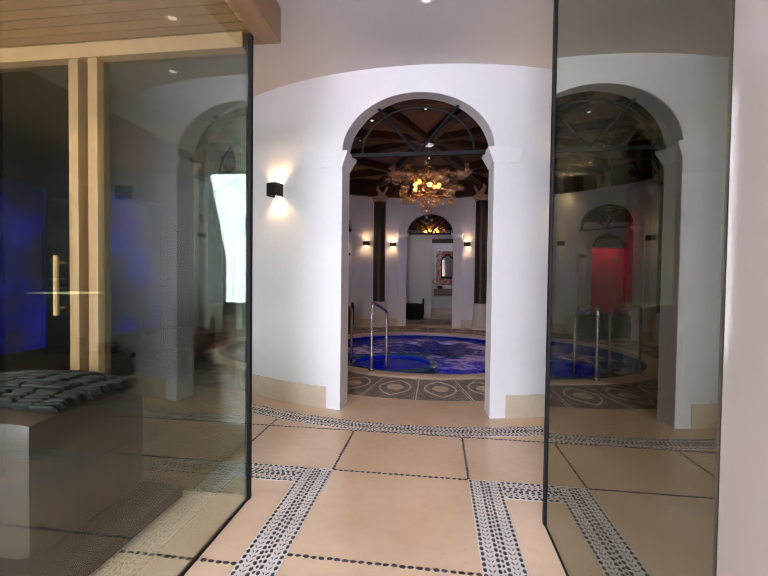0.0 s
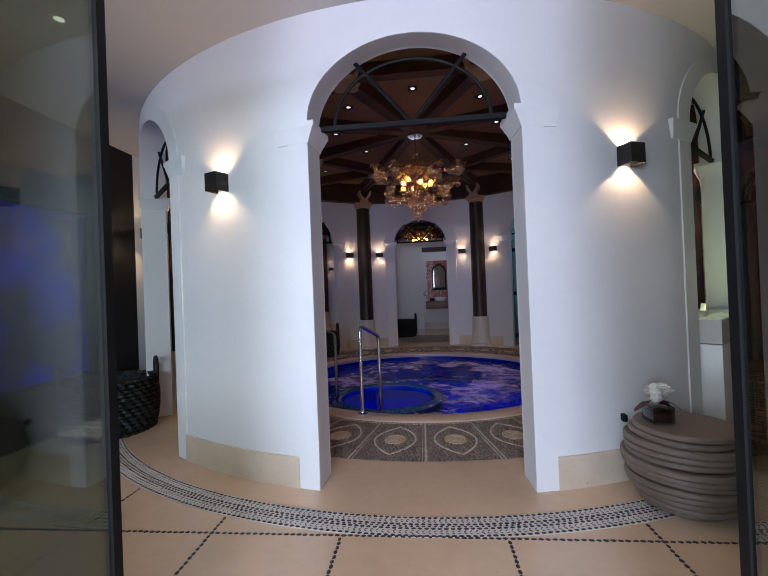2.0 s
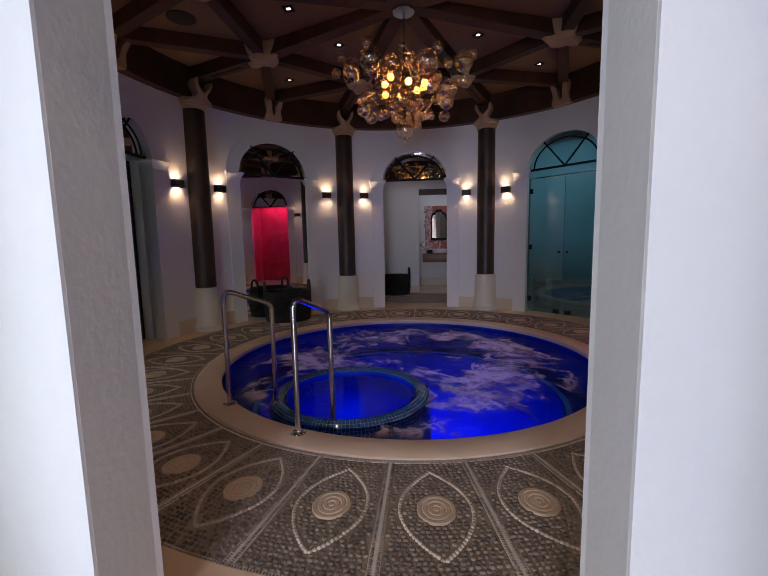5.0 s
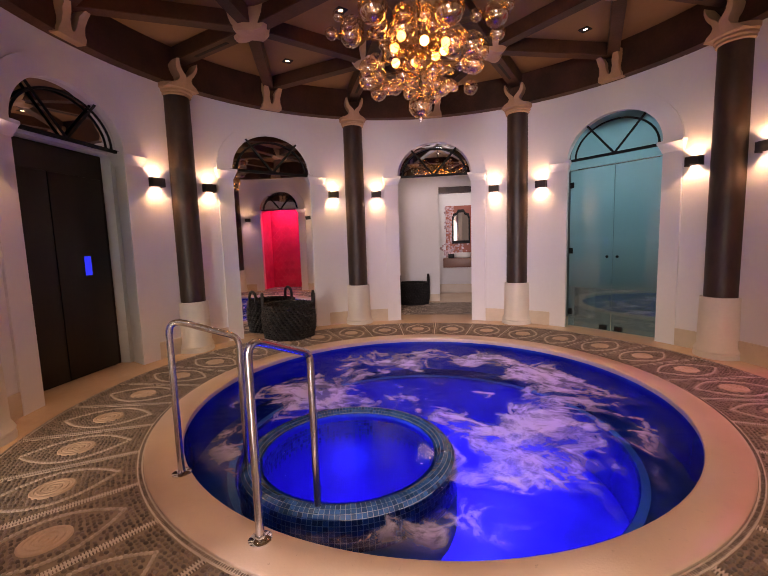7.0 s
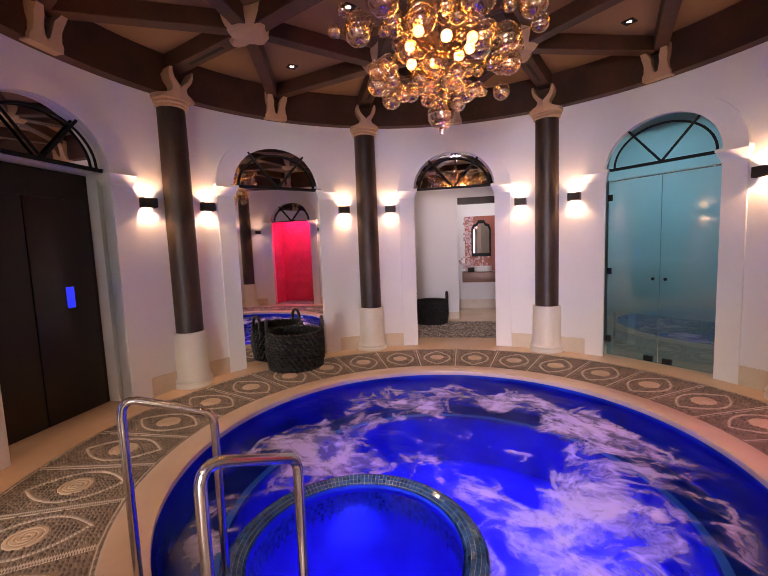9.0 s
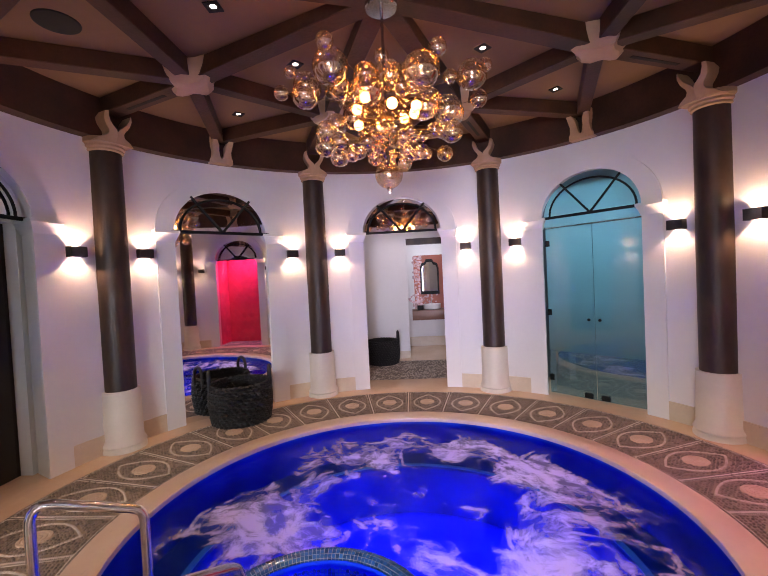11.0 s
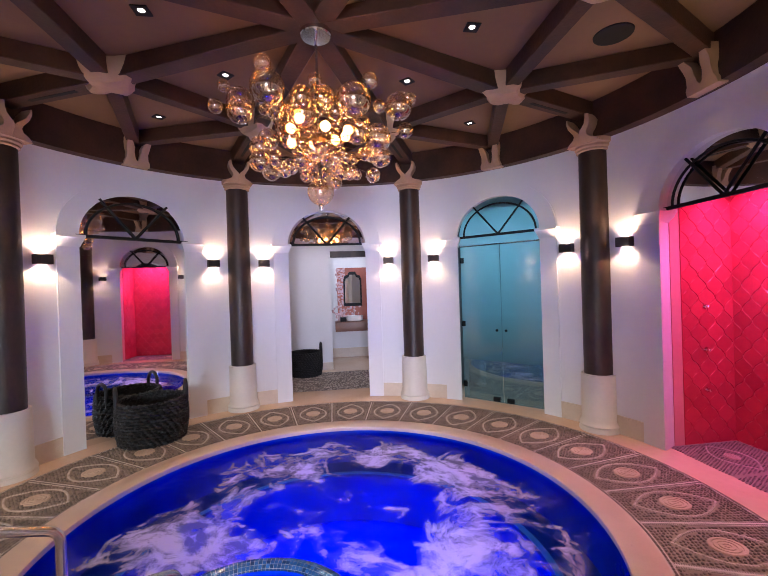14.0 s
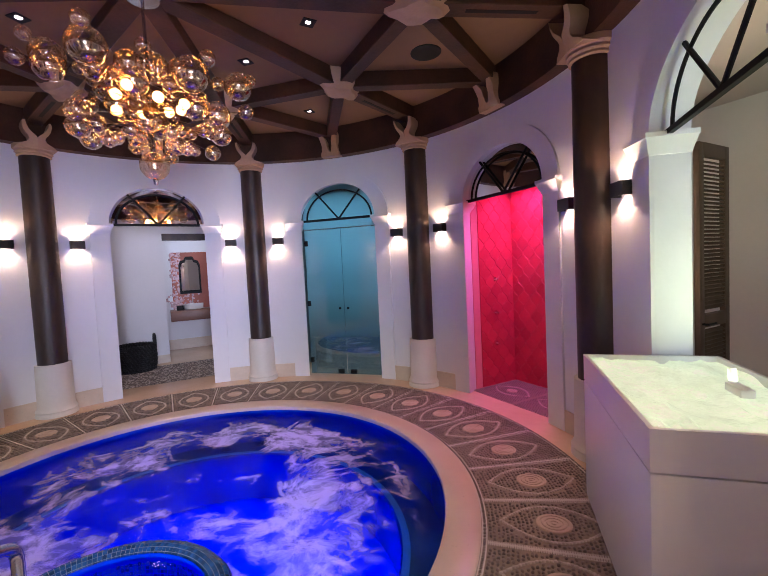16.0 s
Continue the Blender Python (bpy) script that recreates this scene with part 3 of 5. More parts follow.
def water_mat(foam):
    name = "foam_water" if foam else "still_water"
    mat = bpy.data.materials.new(name)
    mat.use_nodes = True
    nt = mat.node_tree
    n, link = nt.nodes, nt.links.new
    n.remove(n["Principled BSDF"])
    tr = n.new("ShaderNodeBsdfTransparent")
    tr.inputs[0].default_value = (0.30, 0.56, 0.98, 1) if foam else (0.6, 0.8, 1.0, 1)
    gl = n.new("ShaderNodeBsdfGlossy")
    gl.inputs["Roughness"].default_value = 0.03
    fr = n.new("ShaderNodeFresnel")
    fr.inputs[0].default_value = 1.11 if foam else 1.16
    geo = n.new("ShaderNodeNewGeometry")
    rip = n.new("ShaderNodeTexNoise")
    rip.inputs["Scale"].default_value = 9.0 if foam else 5.0
    rip.inputs["Detail"].default_value = 4
    link(geo.outputs["Position"], rip.inputs["Vector"])
    bp = n.new("ShaderNodeBump")
    bp.inputs["Strength"].default_value = 0.5 if foam else 0.08
    bp.inputs["Distance"].default_value = 0.03
    link(rip.outputs["Fac"], bp.inputs["Height"])
    link(bp.outputs[0], gl.inputs["Normal"])
    link(bp.outputs[0], fr.inputs["Normal"])
    mix = n.new("ShaderNodeMixShader")
    link(fr.outputs[0], mix.inputs[0])
    link(tr.outputs[0], mix.inputs[1])
    link(gl.outputs[0], mix.inputs[2])
    last = mix
    if foam:
        warp = n.new("ShaderNodeTexNoise")
        warp.inputs["Scale"].default_value = 1.6
        warp.inputs["Detail"].default_value = 3
        link(geo.outputs["Position"], warp.inputs["Vector"])
        sc = n.new("ShaderNodeVectorMath")
        sc.operation = "MULTIPLY_ADD"
        sc.inputs[1].default_value = (0.58, 0.58, 0)
        link(warp.outputs["Color"], sc.inputs[0])
        link(geo.outputs["Position"], sc.inputs[2])
        def fbm(scale, detail, rough):
            q = n.new("ShaderNodeTexNoise")
            q.inputs["Scale"].default_value, q.inputs["Detail"].default_value, q.inputs["Roughness"].default_value = scale, detail, rough
            link(sc.outputs[0], q.inputs["Vector"])
            return q

        def calc(op, a, b_, clamp=False):
            q = n.new("ShaderNodeMath")
            q.operation, q.use_clamp = op, clamp
            for k, v in enumerate((a, b_)):
                if isinstance(v, float):
                    q.inputs[k].default_value = v
                else:
                    link(v, q.inputs[k])
            return q.outputs[0]

        def step(v, lo, hi, top=1.0):
            q = n.new("ShaderNodeMapRange")
            q.interpolation_type = "SMOOTHSTEP"
            q.inputs["From Min"].default_value, q.inputs["From Max"].default_value, q.inputs["To Max"].default_value = lo, hi, top
            link(v, q.inputs["Value"])
            return q.outputs[0]

        def away(centre):
            q = n.new("ShaderNodeVectorMath")
            q.operation = "DISTANCE"
            q.inputs[1].default_value = centre
            link(geo.outputs["Position"], q.inputs[0])
            return q.outputs["Value"]

        def near_ring(dist, radius, core, edge):
            return calc("SUBTRACT", 1.0, step(calc("ABSOLUTE", calc("SUBTRACT", dist, radius), 0.0), core, edge))

        # the jets drive foam round the basin and past the tub; it breaks into clouds and a net of threads
        ring = calc("MAXIMUM", near_ring(away((0.1, 0.1, -0.07)), 1.12, 0.12, 0.62), near_ring(away((-0.46, -0.94, -0.07)), 0.90, 0.03, 0.26))
        field = calc("ADD", fbm(1.45, 6.0, 0.6).outputs["Fac"], calc("MULTIPLY", calc("SUBTRACT", ring, 0.60), 0.15))
        net = n.new("ShaderNodeTexVoronoi")
        net.feature = "DISTANCE_TO_EDGE"
        net.inputs["Scale"].default_value = 3.2
        link(sc.outputs[0], net.inputs["Vector"])
        thread = calc("SUBTRACT", 1.0, step(calc("ADD", net.outputs["Distance"], calc("MULTIPLY", calc("SUBTRACT", fbm(7.0, 4.0, 0.6).outputs["Fac"], 0.5), 0.3)), 0.01, 0.13))
        grain = step(fbm(5.5, 7.0, 0.68).outputs["Fac"], 0.40, 0.60)
        cloud = calc("MULTIPLY", step(field, 0.485, 0.59), calc("ADD", 0.24, calc("MULTIPLY", grain, 0.76)))
        lace = calc("MULTIPLY", calc("MULTIPLY", thread, step(field, 0.42, 0.51)), calc("ADD", 0.2, calc("MULTIPLY", grain, 0.55)))
        far = away((0, 0, -0.07))
        wob = calc("ADD", far, calc("MULTIPLY", fbm(1.4, 3.0, 0.5).outputs["Fac"], 0.6))
        calm = step(calc("SUBTRACT", 2.30, wob), 0.14, 0.42)
        foam_mask = calc("MULTIPLY", calc("MAXIMUM", cloud, lace), calm)
        cap_ = n.new("ShaderNodeMath")
        cap_.operation = "MULTIPLY"
        cap_.inputs[1].default_value = 0.92
        link(foam_mask, cap_.inputs[0])
        df = n.new("ShaderNodeBsdfDiffuse")
        df.inputs[0].default_value = (0.86, 0.82, 0.88, 1)
        tl = n.new("ShaderNodeBsdfTranslucent")
        tl.inputs[0].default_value = (0.55, 0.55, 0.8, 1)
        fm = n.new("ShaderNodeMixShader")
        fm.inputs[0].default_value = 0.3
        link(df.outputs[0], fm.inputs[1])
        link(tl.outputs[0], fm.inputs[2])
        last = n.new("ShaderNodeMixShader")
        link(cap_.outputs[0], last.inputs[0])
        link(mix.outputs[0], last.inputs[1])
        link(fm.outputs[0], last.inputs[2])
    link(last.outputs[0], n["Material Output"].inputs[0])
    return mat


pool()


def handrail(m, depth=0.36, drop=-0.055):
    t = thing("handrail", "bent stainless steel handrail over the pool edge", "handrail", "handrails of the pool", m)
    b = bmesh.new()
    h = 0.90
    pts = [(0, 0, 0.0)] + round_corner((0, 0, 0), (0, 0, h), (0, depth, h - 0.15), 0.09) + round_corner((0, 0, h), (0, depth, h - 0.15), (0, depth, drop), 0.05) + [(0, depth, drop)]
    tube(b, pts, 0.0185, 14)
    part("bar", b, steel, t)
    b = bmesh.new()
    lathe(b, [(0.052, 0.0), (0.052, 0.006), (0.044, 0.012), (0.024, 0.016), (0.022, 0.024)], 24)
    part("base_plate", b, chrome, t)
    return t


for (x, y), (u, v) in (((-0.63, -1.885), (-0.48, -1.565)), ((-1.325, -1.44), (-1.03, -1.22))):
    handrail(pose(x, y, 0.014, 0, 0, math.degrees(math.atan2(x - u, v - y))))


# ---- columns, capitals, lamps of the round wall ----
def column():
    t = thing("column", "dark-stained round timber column on a pale stone plinth", "column", "columns of the round room")
    b = bmesh.new()
    lathe(b, [(0.150, 0.60), (0.152, 1.8), (0.146, 3.125)], 32)
    part("shaft", b, dark_wood, t)
    b = bmesh.new()
    lathe(b, [(0.215, 0.0), (0.215, 0.03), (0.205, 0.05), (0.215, 0.07), (0.205, 0.09), (0.188, 0.12), (0.180, 0.63)], 32)
    part("plinth", b, plinth_stone, t, "pale stone plinth")
    b = bmesh.new()
    lathe(b, [(0.155, 3.105), (0.168, 3.115), (0.162, 3.135), (0.182, 3.15), (0.178, 3.17), (0.20, 3.19), (0.20, 3.235)], 32)
    # two forked horns that clasp the beam
    for s in (-1, 1):
        rows_ = []
        for z, x, w, y0, y1 in ((3.18, 0.095, 0.19, -0.20, 0.0), (3.215, 0.075, 0.15, -0.215, 0.0), (3.245, 0.045, 0.09, -0.23, 0.0), (3.275, 0.035, 0.075, -0.24, 0.0), (3.305, 0.045, 0.07, -0.25, 0.0), (3.335, 0.075, 0.06, -0.255, 0.0), (3.37, 0.102, 0.045, -0.265, -0.04), (3.42, 0.118, 0.035, -0.28, -0.1), (3.46, 0.118, 0.022, -0.29, -0.16)):
            rows_.append([b.verts.new((s * (x + dx), y, z)) for dx, y in ((-w / 2, y0), (w / 2, y0 + 0.02), (w / 2, y1), (-w / 2, y1))])
        for p, q in zip(rows_, rows_[1:]):
            for k in range(4):
                b.faces.new((p[k], p[(k + 1) % 4], q[(k + 1) % 4], q[k]))
        b.faces.new(rows_[0])
        b.faces.new(rows_[-1])
    part("capital", b, pale_wood, t, "pale carved forked capital")
    return t


first = column()
first.matrix_basis = out_at(22.5, R_COL)
for k in range(1, 8):
    copy_thing(first, out_at(22.5 + 45 * k, R_COL))


def corbel():
    t = thing("beam_corbel", "pale carved double corbel over an arch, under dark beams", "corbel", "corbels of the ring beam")
    b = bmesh.new()
    for s in (-1, 1):
        rows_ = []
        for z, x, w, y in ((-0.015, 0.065, 0.15, -0.035), (0.03, 0.065, 0.145, -0.05), (0.06, 0.07, 0.10, -0.055), (0.13, 0.075, 0.075, -0.07), (0.19, 0.082, 0.085, -0.09), (0.25, 0.10, 0.055, -0.13), (0.31, 0.105, 0.04, -0.17)):
            rows_.append([b.verts.new((s * (x + dx), yy, z)) for dx, yy in ((-w / 2, y), (w / 2, y), (w / 2, 0.06), (-w / 2, 0.06))])
        for p, q in zip(rows_, rows_[1:]):
            for k in range(4):
                b.faces.new((p[k], p[(k + 1) % 4], q[(k + 1) % 4], q[k]))
        b.faces.new(rows_[0])
        b.faces.new(rows_[-1])
    part("carving", b, pale_wood, t)
    return t


first = corbel()
first.matrix_basis = out_at(0, R_IN - 0.13, 3.235)
for k in range(1, 8):
    copy_thing(first, out_at(45 * k, R_IN - 0.13, 3.235))


def knot():
    t = thing("beam_knot", "pale leather wrap round a joint of dark ceiling beams", "beam wrap", "wraps of the beam joints")
    b = bmesh.new()
    rows_ = []
    for z, rx, ry in ((-0.045, 0.06, 0.10), (-0.032, 0.13, 0.18), (0.02, 0.17, 0.23), (0.09, 0.19, 0.25), (0.155, 0.20, 0.26)):
        ring = []
        for i in range(20):
            a = 2 * math.pi * i / 20
            k = 1 + 0.16 * math.cos(4 * a + 0.6) + 0.06 * math.cos(7 * a)
            ring.append(b.verts.new((rx * k * math.cos(a), ry * k * math.sin(a), z + 0.012 * math.sin(3 * a))))
        rows_.append(ring)
    for p, q in zip(rows_, rows_[1:]):
        for i in range(20):
            b.faces.new((p[i], p[(i + 1) % 20], q[(i + 1) % 20], q[i]))
    b.faces.new(rows_[0])
    b.faces.new(rows_[-1])
    part("wrap", b, pale_wood, t)
    return t


first = knot()
first.matrix_basis = out_at(22.5, R_NODE, B_LOW)
for k in range(1, 8):
    copy_thing(first, out_at(22.5 + 45 * k, R_NODE, B_LOW))


def sconce(m, w, h, d, watts, group):
    """An up-and-down wall lamp: an open box, with one warm beam each way."""
    t = thing("wall_sconce", "dark bronze box wall lamp throwing warm light up and down", "wall lamp", group, m)
    b = bmesh.new()
    k = 0.006
    for a in ((-w / 2, w / 2, -d, -d + k), (-w / 2, -w / 2 + k, -d + k, 0), (w / 2 - k, w / 2, -d + k, 0)):
        box(b, *a, -h / 2, h / 2)
    box(b, -w / 2 + k, w / 2 - k, -d + k, 0, -0.012, 0.012)
    part("housing", b, bronze, t)
    for s in (-1, 1):
        b = bmesh.new()
        lathe(b, [(0.018, 0.0125), (0.022, 0.02), (0.014, 0.026)] if s > 0 else [(0.014, -0.026), (0.022, -0.02), (0.018, -0.0125)], 14)
        part("bulb", b, lens_glow, t, "", pose(0, -d / 2, 0))
    return t


def sconce_beams(th, r, z, d, side, watts):
    """One beam each way: wide towards the wall, held in by the sides of the box."""
    for s in (1, -1):
        m = out_at(th, r - side * d * 0.7, z + s * 0.028) @ pose(0, 0, 0, 180 if s > 0 else 0, 0, 0)
        lamp("SPOT", "sconce_light", m @ Matrix.Diagonal((0.47, 1, 1, 1)), watts, WARM, cone=144, radius=0.012)


Z_IN, Z_OUT = 2.072, 2.055
first = sconce(out_at(22.5 + 6.05, R_IN, Z_IN), 0.15, 0.10, 0.085, 5, "sconces beside the columns")
for k in range(8):
    for s in (-6.05, 6.05):
        th = 22.5 + 45 * k + s
        if k or s < 0:
            copy_thing(first, out_at(th, R_IN, Z_IN))
        sconce_beams(th, R_IN, Z_IN, 0.085, 1, 9.0)
first = sconce(out_at(180 + 22.8, R_OUT, Z_OUT) @ pose(0, 0, 0, 0, 0, 180), 0.115, 0.125, 0.105, 5, "sconces outside the round wall")
for k, th in enumerate((180 + 22.8, 180 - 22.8, 180 + 67, 180 - 67)):
    m = out_at(th, R_OUT, Z_OUT) @ pose(0, 0, 0, 0, 0, 180)
    if k:
        copy_thing(first, m)
    else:
        first.matrix_basis = m
    sconce_beams(th, R_OUT, Z_OUT, 0.105, -1, 15)


# ---- fan lights, mirrors and doors in the arches ----
def fan_grille():
    t = thing("fan_grille", "black iron fan grille in the head of an arch", "grille", "fan grilles of the arches")
    half = R_IN * math.sin(radians(10.25)) + 0.012
    b = bmesh.new()
    box(b, -half, half, -0.016, 0.016, -0.02, 0.012)
    part("crossbar", b, iron, t)
    b = bmesh.new()
    pts = [(0.77 * half * math.cos(radians(a)), 0, 0.012 + 0.80 * RISE * math.sin(radians(a))) for a in range(0, 181, 6)]
    tube(b, pts, 0.012, 8)
    part("hoop", b, iron, t)
    for s in (-1, 1):
        b = bmesh.new()
        tube(b, [(0, 0, 0.0), (s * 0.335, 0, RISE * math.sqrt(1 - (0.335 / half) ** 2) + 0.01)], 0.013, 8)
        part("spoke", b, iron, t)
    return t


first = fan_grille()
for k, axis in enumerate(ARCHES.values()):
    m = out_at(axis, R_IN + (-0.066 if axis == 315 else 0.012), IMPOST) @ Matrix.Diagonal((1.11 if axis in (135, 180, 225) else 1.0, 1, 1, 1))
    if k:
        copy_thing(first, m)
    else:
        first.matrix_basis = m


def arch_plate(half, z0, thick=0.012, head=True, low=None):
    """A plate that fills an arch from z0 up, in the plane of the opening."""
    b = bmesh.new()
    pts = []
    if low is not None:
        pts += [(-half, low), (half, low)]
    else:
        pts += [(-half, z0), (half, z0)]
    if head:
        pts += [(half * math.cos(radians(a)), IMPOST + RISE * math.sin(radians(a))) for a in range(0, 181, 6)]
    else:
        pts += [(half, z0), (-half, z0)]
    lo = [b.verts.new((x, -thick / 2, z)) for x, z in pts]
    hi = [b.verts.new((x, thick / 2, z)) for x, z in pts]
    n = len(pts)
    b.faces.new(lo)
    b.faces.new(hi[::-1])
    for i in range(n):
        b.faces.new((lo[i], lo[(i + 1) % n], hi[(i + 1) % n], hi[i]))
    return b


HALF_W = (R_IN + 0.05) * math.sin(radians(10.5))
for key in ("N", "W", "E"):
    solid("fan_mirror", arch_plate(HALF_W, IMPOST + 0.005), silver, "mirrored pane behind the fan grille of an arch", "mirror", "mirrored fan lights", out_at(ARCHES[key], R_IN + 0.05))
solid("arch_mirror", arch_plate(0.592, 0, low=0.01), silver, "tall arched wall mirror filling a blind arch", "mirror", "", out_at(ARCHES["NW"], R_IN - 0.042))
solid("fanlight_window", arch_plate(HALF_W, 2.232, 0.01), frost_glass, "frosted glass pane over the steam room doors", "window", "", out_at(ARCHES["NE"], R_IN + 0.06))
bm = bmesh.new()
sector(bm, span(315 - HALF, 315 + HALF), R_IN + 0.075, R_OUT - 0.01, 0.0, IMPOST + RISE)
structure("wall_mirror_back", bm, plaster, "closed back of a blind arch")


bm = bmesh.new()
box(bm, -HALF_W, HALF_W, -0.010, 0.010, 2.2165, 2.2215)
structure("trim_door_rail", bm, steel, "thin steel rail over the steam room doors").matrix_basis = out_at(45, R_IN + 0.06)


def glass_doors():
    w = HALF_W - 0.012
    for s in (-1, 1):
        t = thing("glass_door", "frosted glass steam room door with black fittings", "door", "steam room doors", out_at(45, R_IN + 0.06))
        b = bmesh.new()
        box(b, min(s * 0.004, s * w), max(s * 0.004, s * w), -0.005, 0.005, 0.012, 2.215)
        part("leaf", b, frost_glass, t)
        b = bmesh.new()
        lathe(b, [(0.014, -0.034), (0.018, -0.030), (0.018, -0.016), (0.008, -0.010), (0.008, 0.010), (0.018, 0.016), (0.018, 0.030), (0.014, 0.034)], 16, m=pose(s * 0.065, 0, 1.02, 90, 0, 0))
        part("knob", b, iron, t)
        for z in (0.22, 1.1, 2.02):
            b = bmesh.new()
            box(b, min(s * (w - 0.05), s * (w + 0.006)), max(s * (w - 0.05), s * (w + 0.006)), -0.018, 0.018, z - 0.04, z + 0.04, 0.004)
            part("hinge", b, iron, t)
        b = bmesh.new()
        box(b, min(s * 0.05, s * 0.15), max(s * 0.05, s * 0.15), -0.02, 0.02, 0.02, 0.085, 0.006)
        part("floor_lock", b, iron, t)
    b = bmesh.new()
    box(b, -w, w, -0.012, 0.012, 2.222, 2.230)
    solid("door_rail", b, chrome, "slim chrome rail over the glass doors", "rail", "", out_at(45, R_IN + 0.06))


glass_doors()
# steam room behind
bm = bmesh.new()
T45 = out_at(45, 0)
for a in ((-1.0, 1.0, 5.3, 5.4, 0, 2.7), (-1.1, -1.0, 3.52, 5.4, 0, 2.7), (1.0, 1.1, 3.52, 5.4, 0, 2.7), (-1.0, 1.0, 3.52, 5.3, 2.7, 2.8)):
    box(bm, *a, m=T45)
box(bm, -1.0, 1.0, 4.85, 5.3, 0, 0.45, m=T45)
structure("wall_steam", bm, material("steam_tile", (0.16, 0.20, 0.21), 0.35, vary=0.1, scale=6), "grey tiled walls and bench of a steam room")


def dark_door():
    t = thing("lift_door", "tall near-black timber door in an arch", "door", "", out_at(270, R_OUT + 0.09))
    w = (R_OUT - 0.06) * math.sin(radians(10.95))
    b = bmesh.new()
    box(b, -w, w, 0.0, 0.05, 0.0, IMPOST - 0.02)
    part("frame", b, black_door, t)
    b = bmesh.new()
    for x0, x1 in ((-w + 0.05, -0.01), (0.0, w - 0.05)):
        box(b, x0, x1, -0.02, 0.0, 0.01, IMPOST - 0.28, 0.004)
    part("leaf", b, black_door, t)
    b = bmesh.new()
    box(b, w - 0.36, w - 0.28, -0.028, -0.02, 1.05, 1.25, 0.004)
    part("call_panel", b, blue_glow, t, "blue-lit call panel")
    return t


dark_door()
bm = bmesh.new()
for a in ((-0.78, -0.655, 0.0, IMPOST + 0.05), (0.655, 0.78, 0.0, IMPOST + 0.05), (-0.655, 0.655, IMPOST - 0.012, IMPOST + 0.05)):
    box(bm, a[0], a[1], R_OUT - 0.03, R_OUT + 0.24, a[2], a[3], m=out_at(270, 0))
structure("wall_lift_jamb", bm, plaster, "deep white jambs of the arch with the dark door")


# ---- red shower niche ----
bm = bmesh.new()
for a in ((3.4, 4.23, 0.655, 0.80, 0, 2.75), (3.4, 4.23, -0.80, -0.655, 0, 2.75), (4.09, 4.23, -0.655, 0.655, 0, 2.75), (3.45, 4.09, -0.655, 0.655, 2.67, 2.75)):
    box(bm, *a)
wall_shower = structure("wall_shower", bm, pink_grout, "shower niche walls with red fish-scale tiles")


def shower_tap(y, z):
    t = thing("shower_jet", "small chrome body jet on red tiles", "shower jet", "shower jets", pose(3.75, y, z))
    b = bmesh.new()
    lathe(b, [(0.028, 0.0), (0.028, 0.012), (0.012, 0.016), (0.014, 0.05), (0.008, 0.056)], 14, m=pose(0, 0, 0, 90, 0, 0))
    part("nozzle", b, chrome, t)
    return t


for z in (0.55, 0.95, 1.38):
    shower_tap(0.64, z)


# ---- ice fountain in the south-east arch ----
def ice_fountain():
    t = thing("ice_fountain", "white solid-surface counter filled with lit crushed ice", "counter", "", out_at(135, 0))
    w, y0, y1, h = 0.63, 2.80, 3.56, 0.96
    b = bmesh.new()
    box(b, -w, w, y0, y1, 0.0, h - 0.172, 0.004)
    part("body", b, white_solid, t)
    b = bmesh.new()
    k = 0.02
    for a in ((-w, w, y0, y0 + k), (-w, w, y1 - k, y1), (-w, -w + k, y0 + k, y1 - k), (w - k, w, y0 + k, y1 - k)):
        box(b, *a, h - 0.165, h)
    box(b, -w + k, w - k, y0 + k, y1 - k, h - 0.165, h - 0.15)
    part("tray", b, white_solid, t, "white upper tray")
    b = bmesh.new()
    n = 26
    g = [[b.verts.new((-w + k + (2 * w - 2 * k) * i / n, y0 + k + (y1 - y0 - 2 * k) * j / n,
                       h - 0.03 + 0.04 * noise.noise(Vector((i * 0.23, j * 0.23, 3))) + 0.018 * noise.noise(Vector((i * 0.9, j * 0.9, 7))))) for j in range(n + 1)] for i in range(n + 1)]
    for i in range(n):
        for j in range(n):
            b.faces.new((g[i][j], g[i + 1][j], g[i + 1][j + 1], g[i][j + 1]))
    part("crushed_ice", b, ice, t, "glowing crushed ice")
    b = bmesh.new()
    box(b, 0.02, 0.16, 3.30, 3.36, h - 0.02, h + 0.02, 0.008)
    tube(b, [(0.04, 3.33, h), (0.02, 3.33, h + 0.085)], 0.018, 10)
    part("scoop", b, white_solid, t, "white ice scoop")
    return t


ice_fountain()


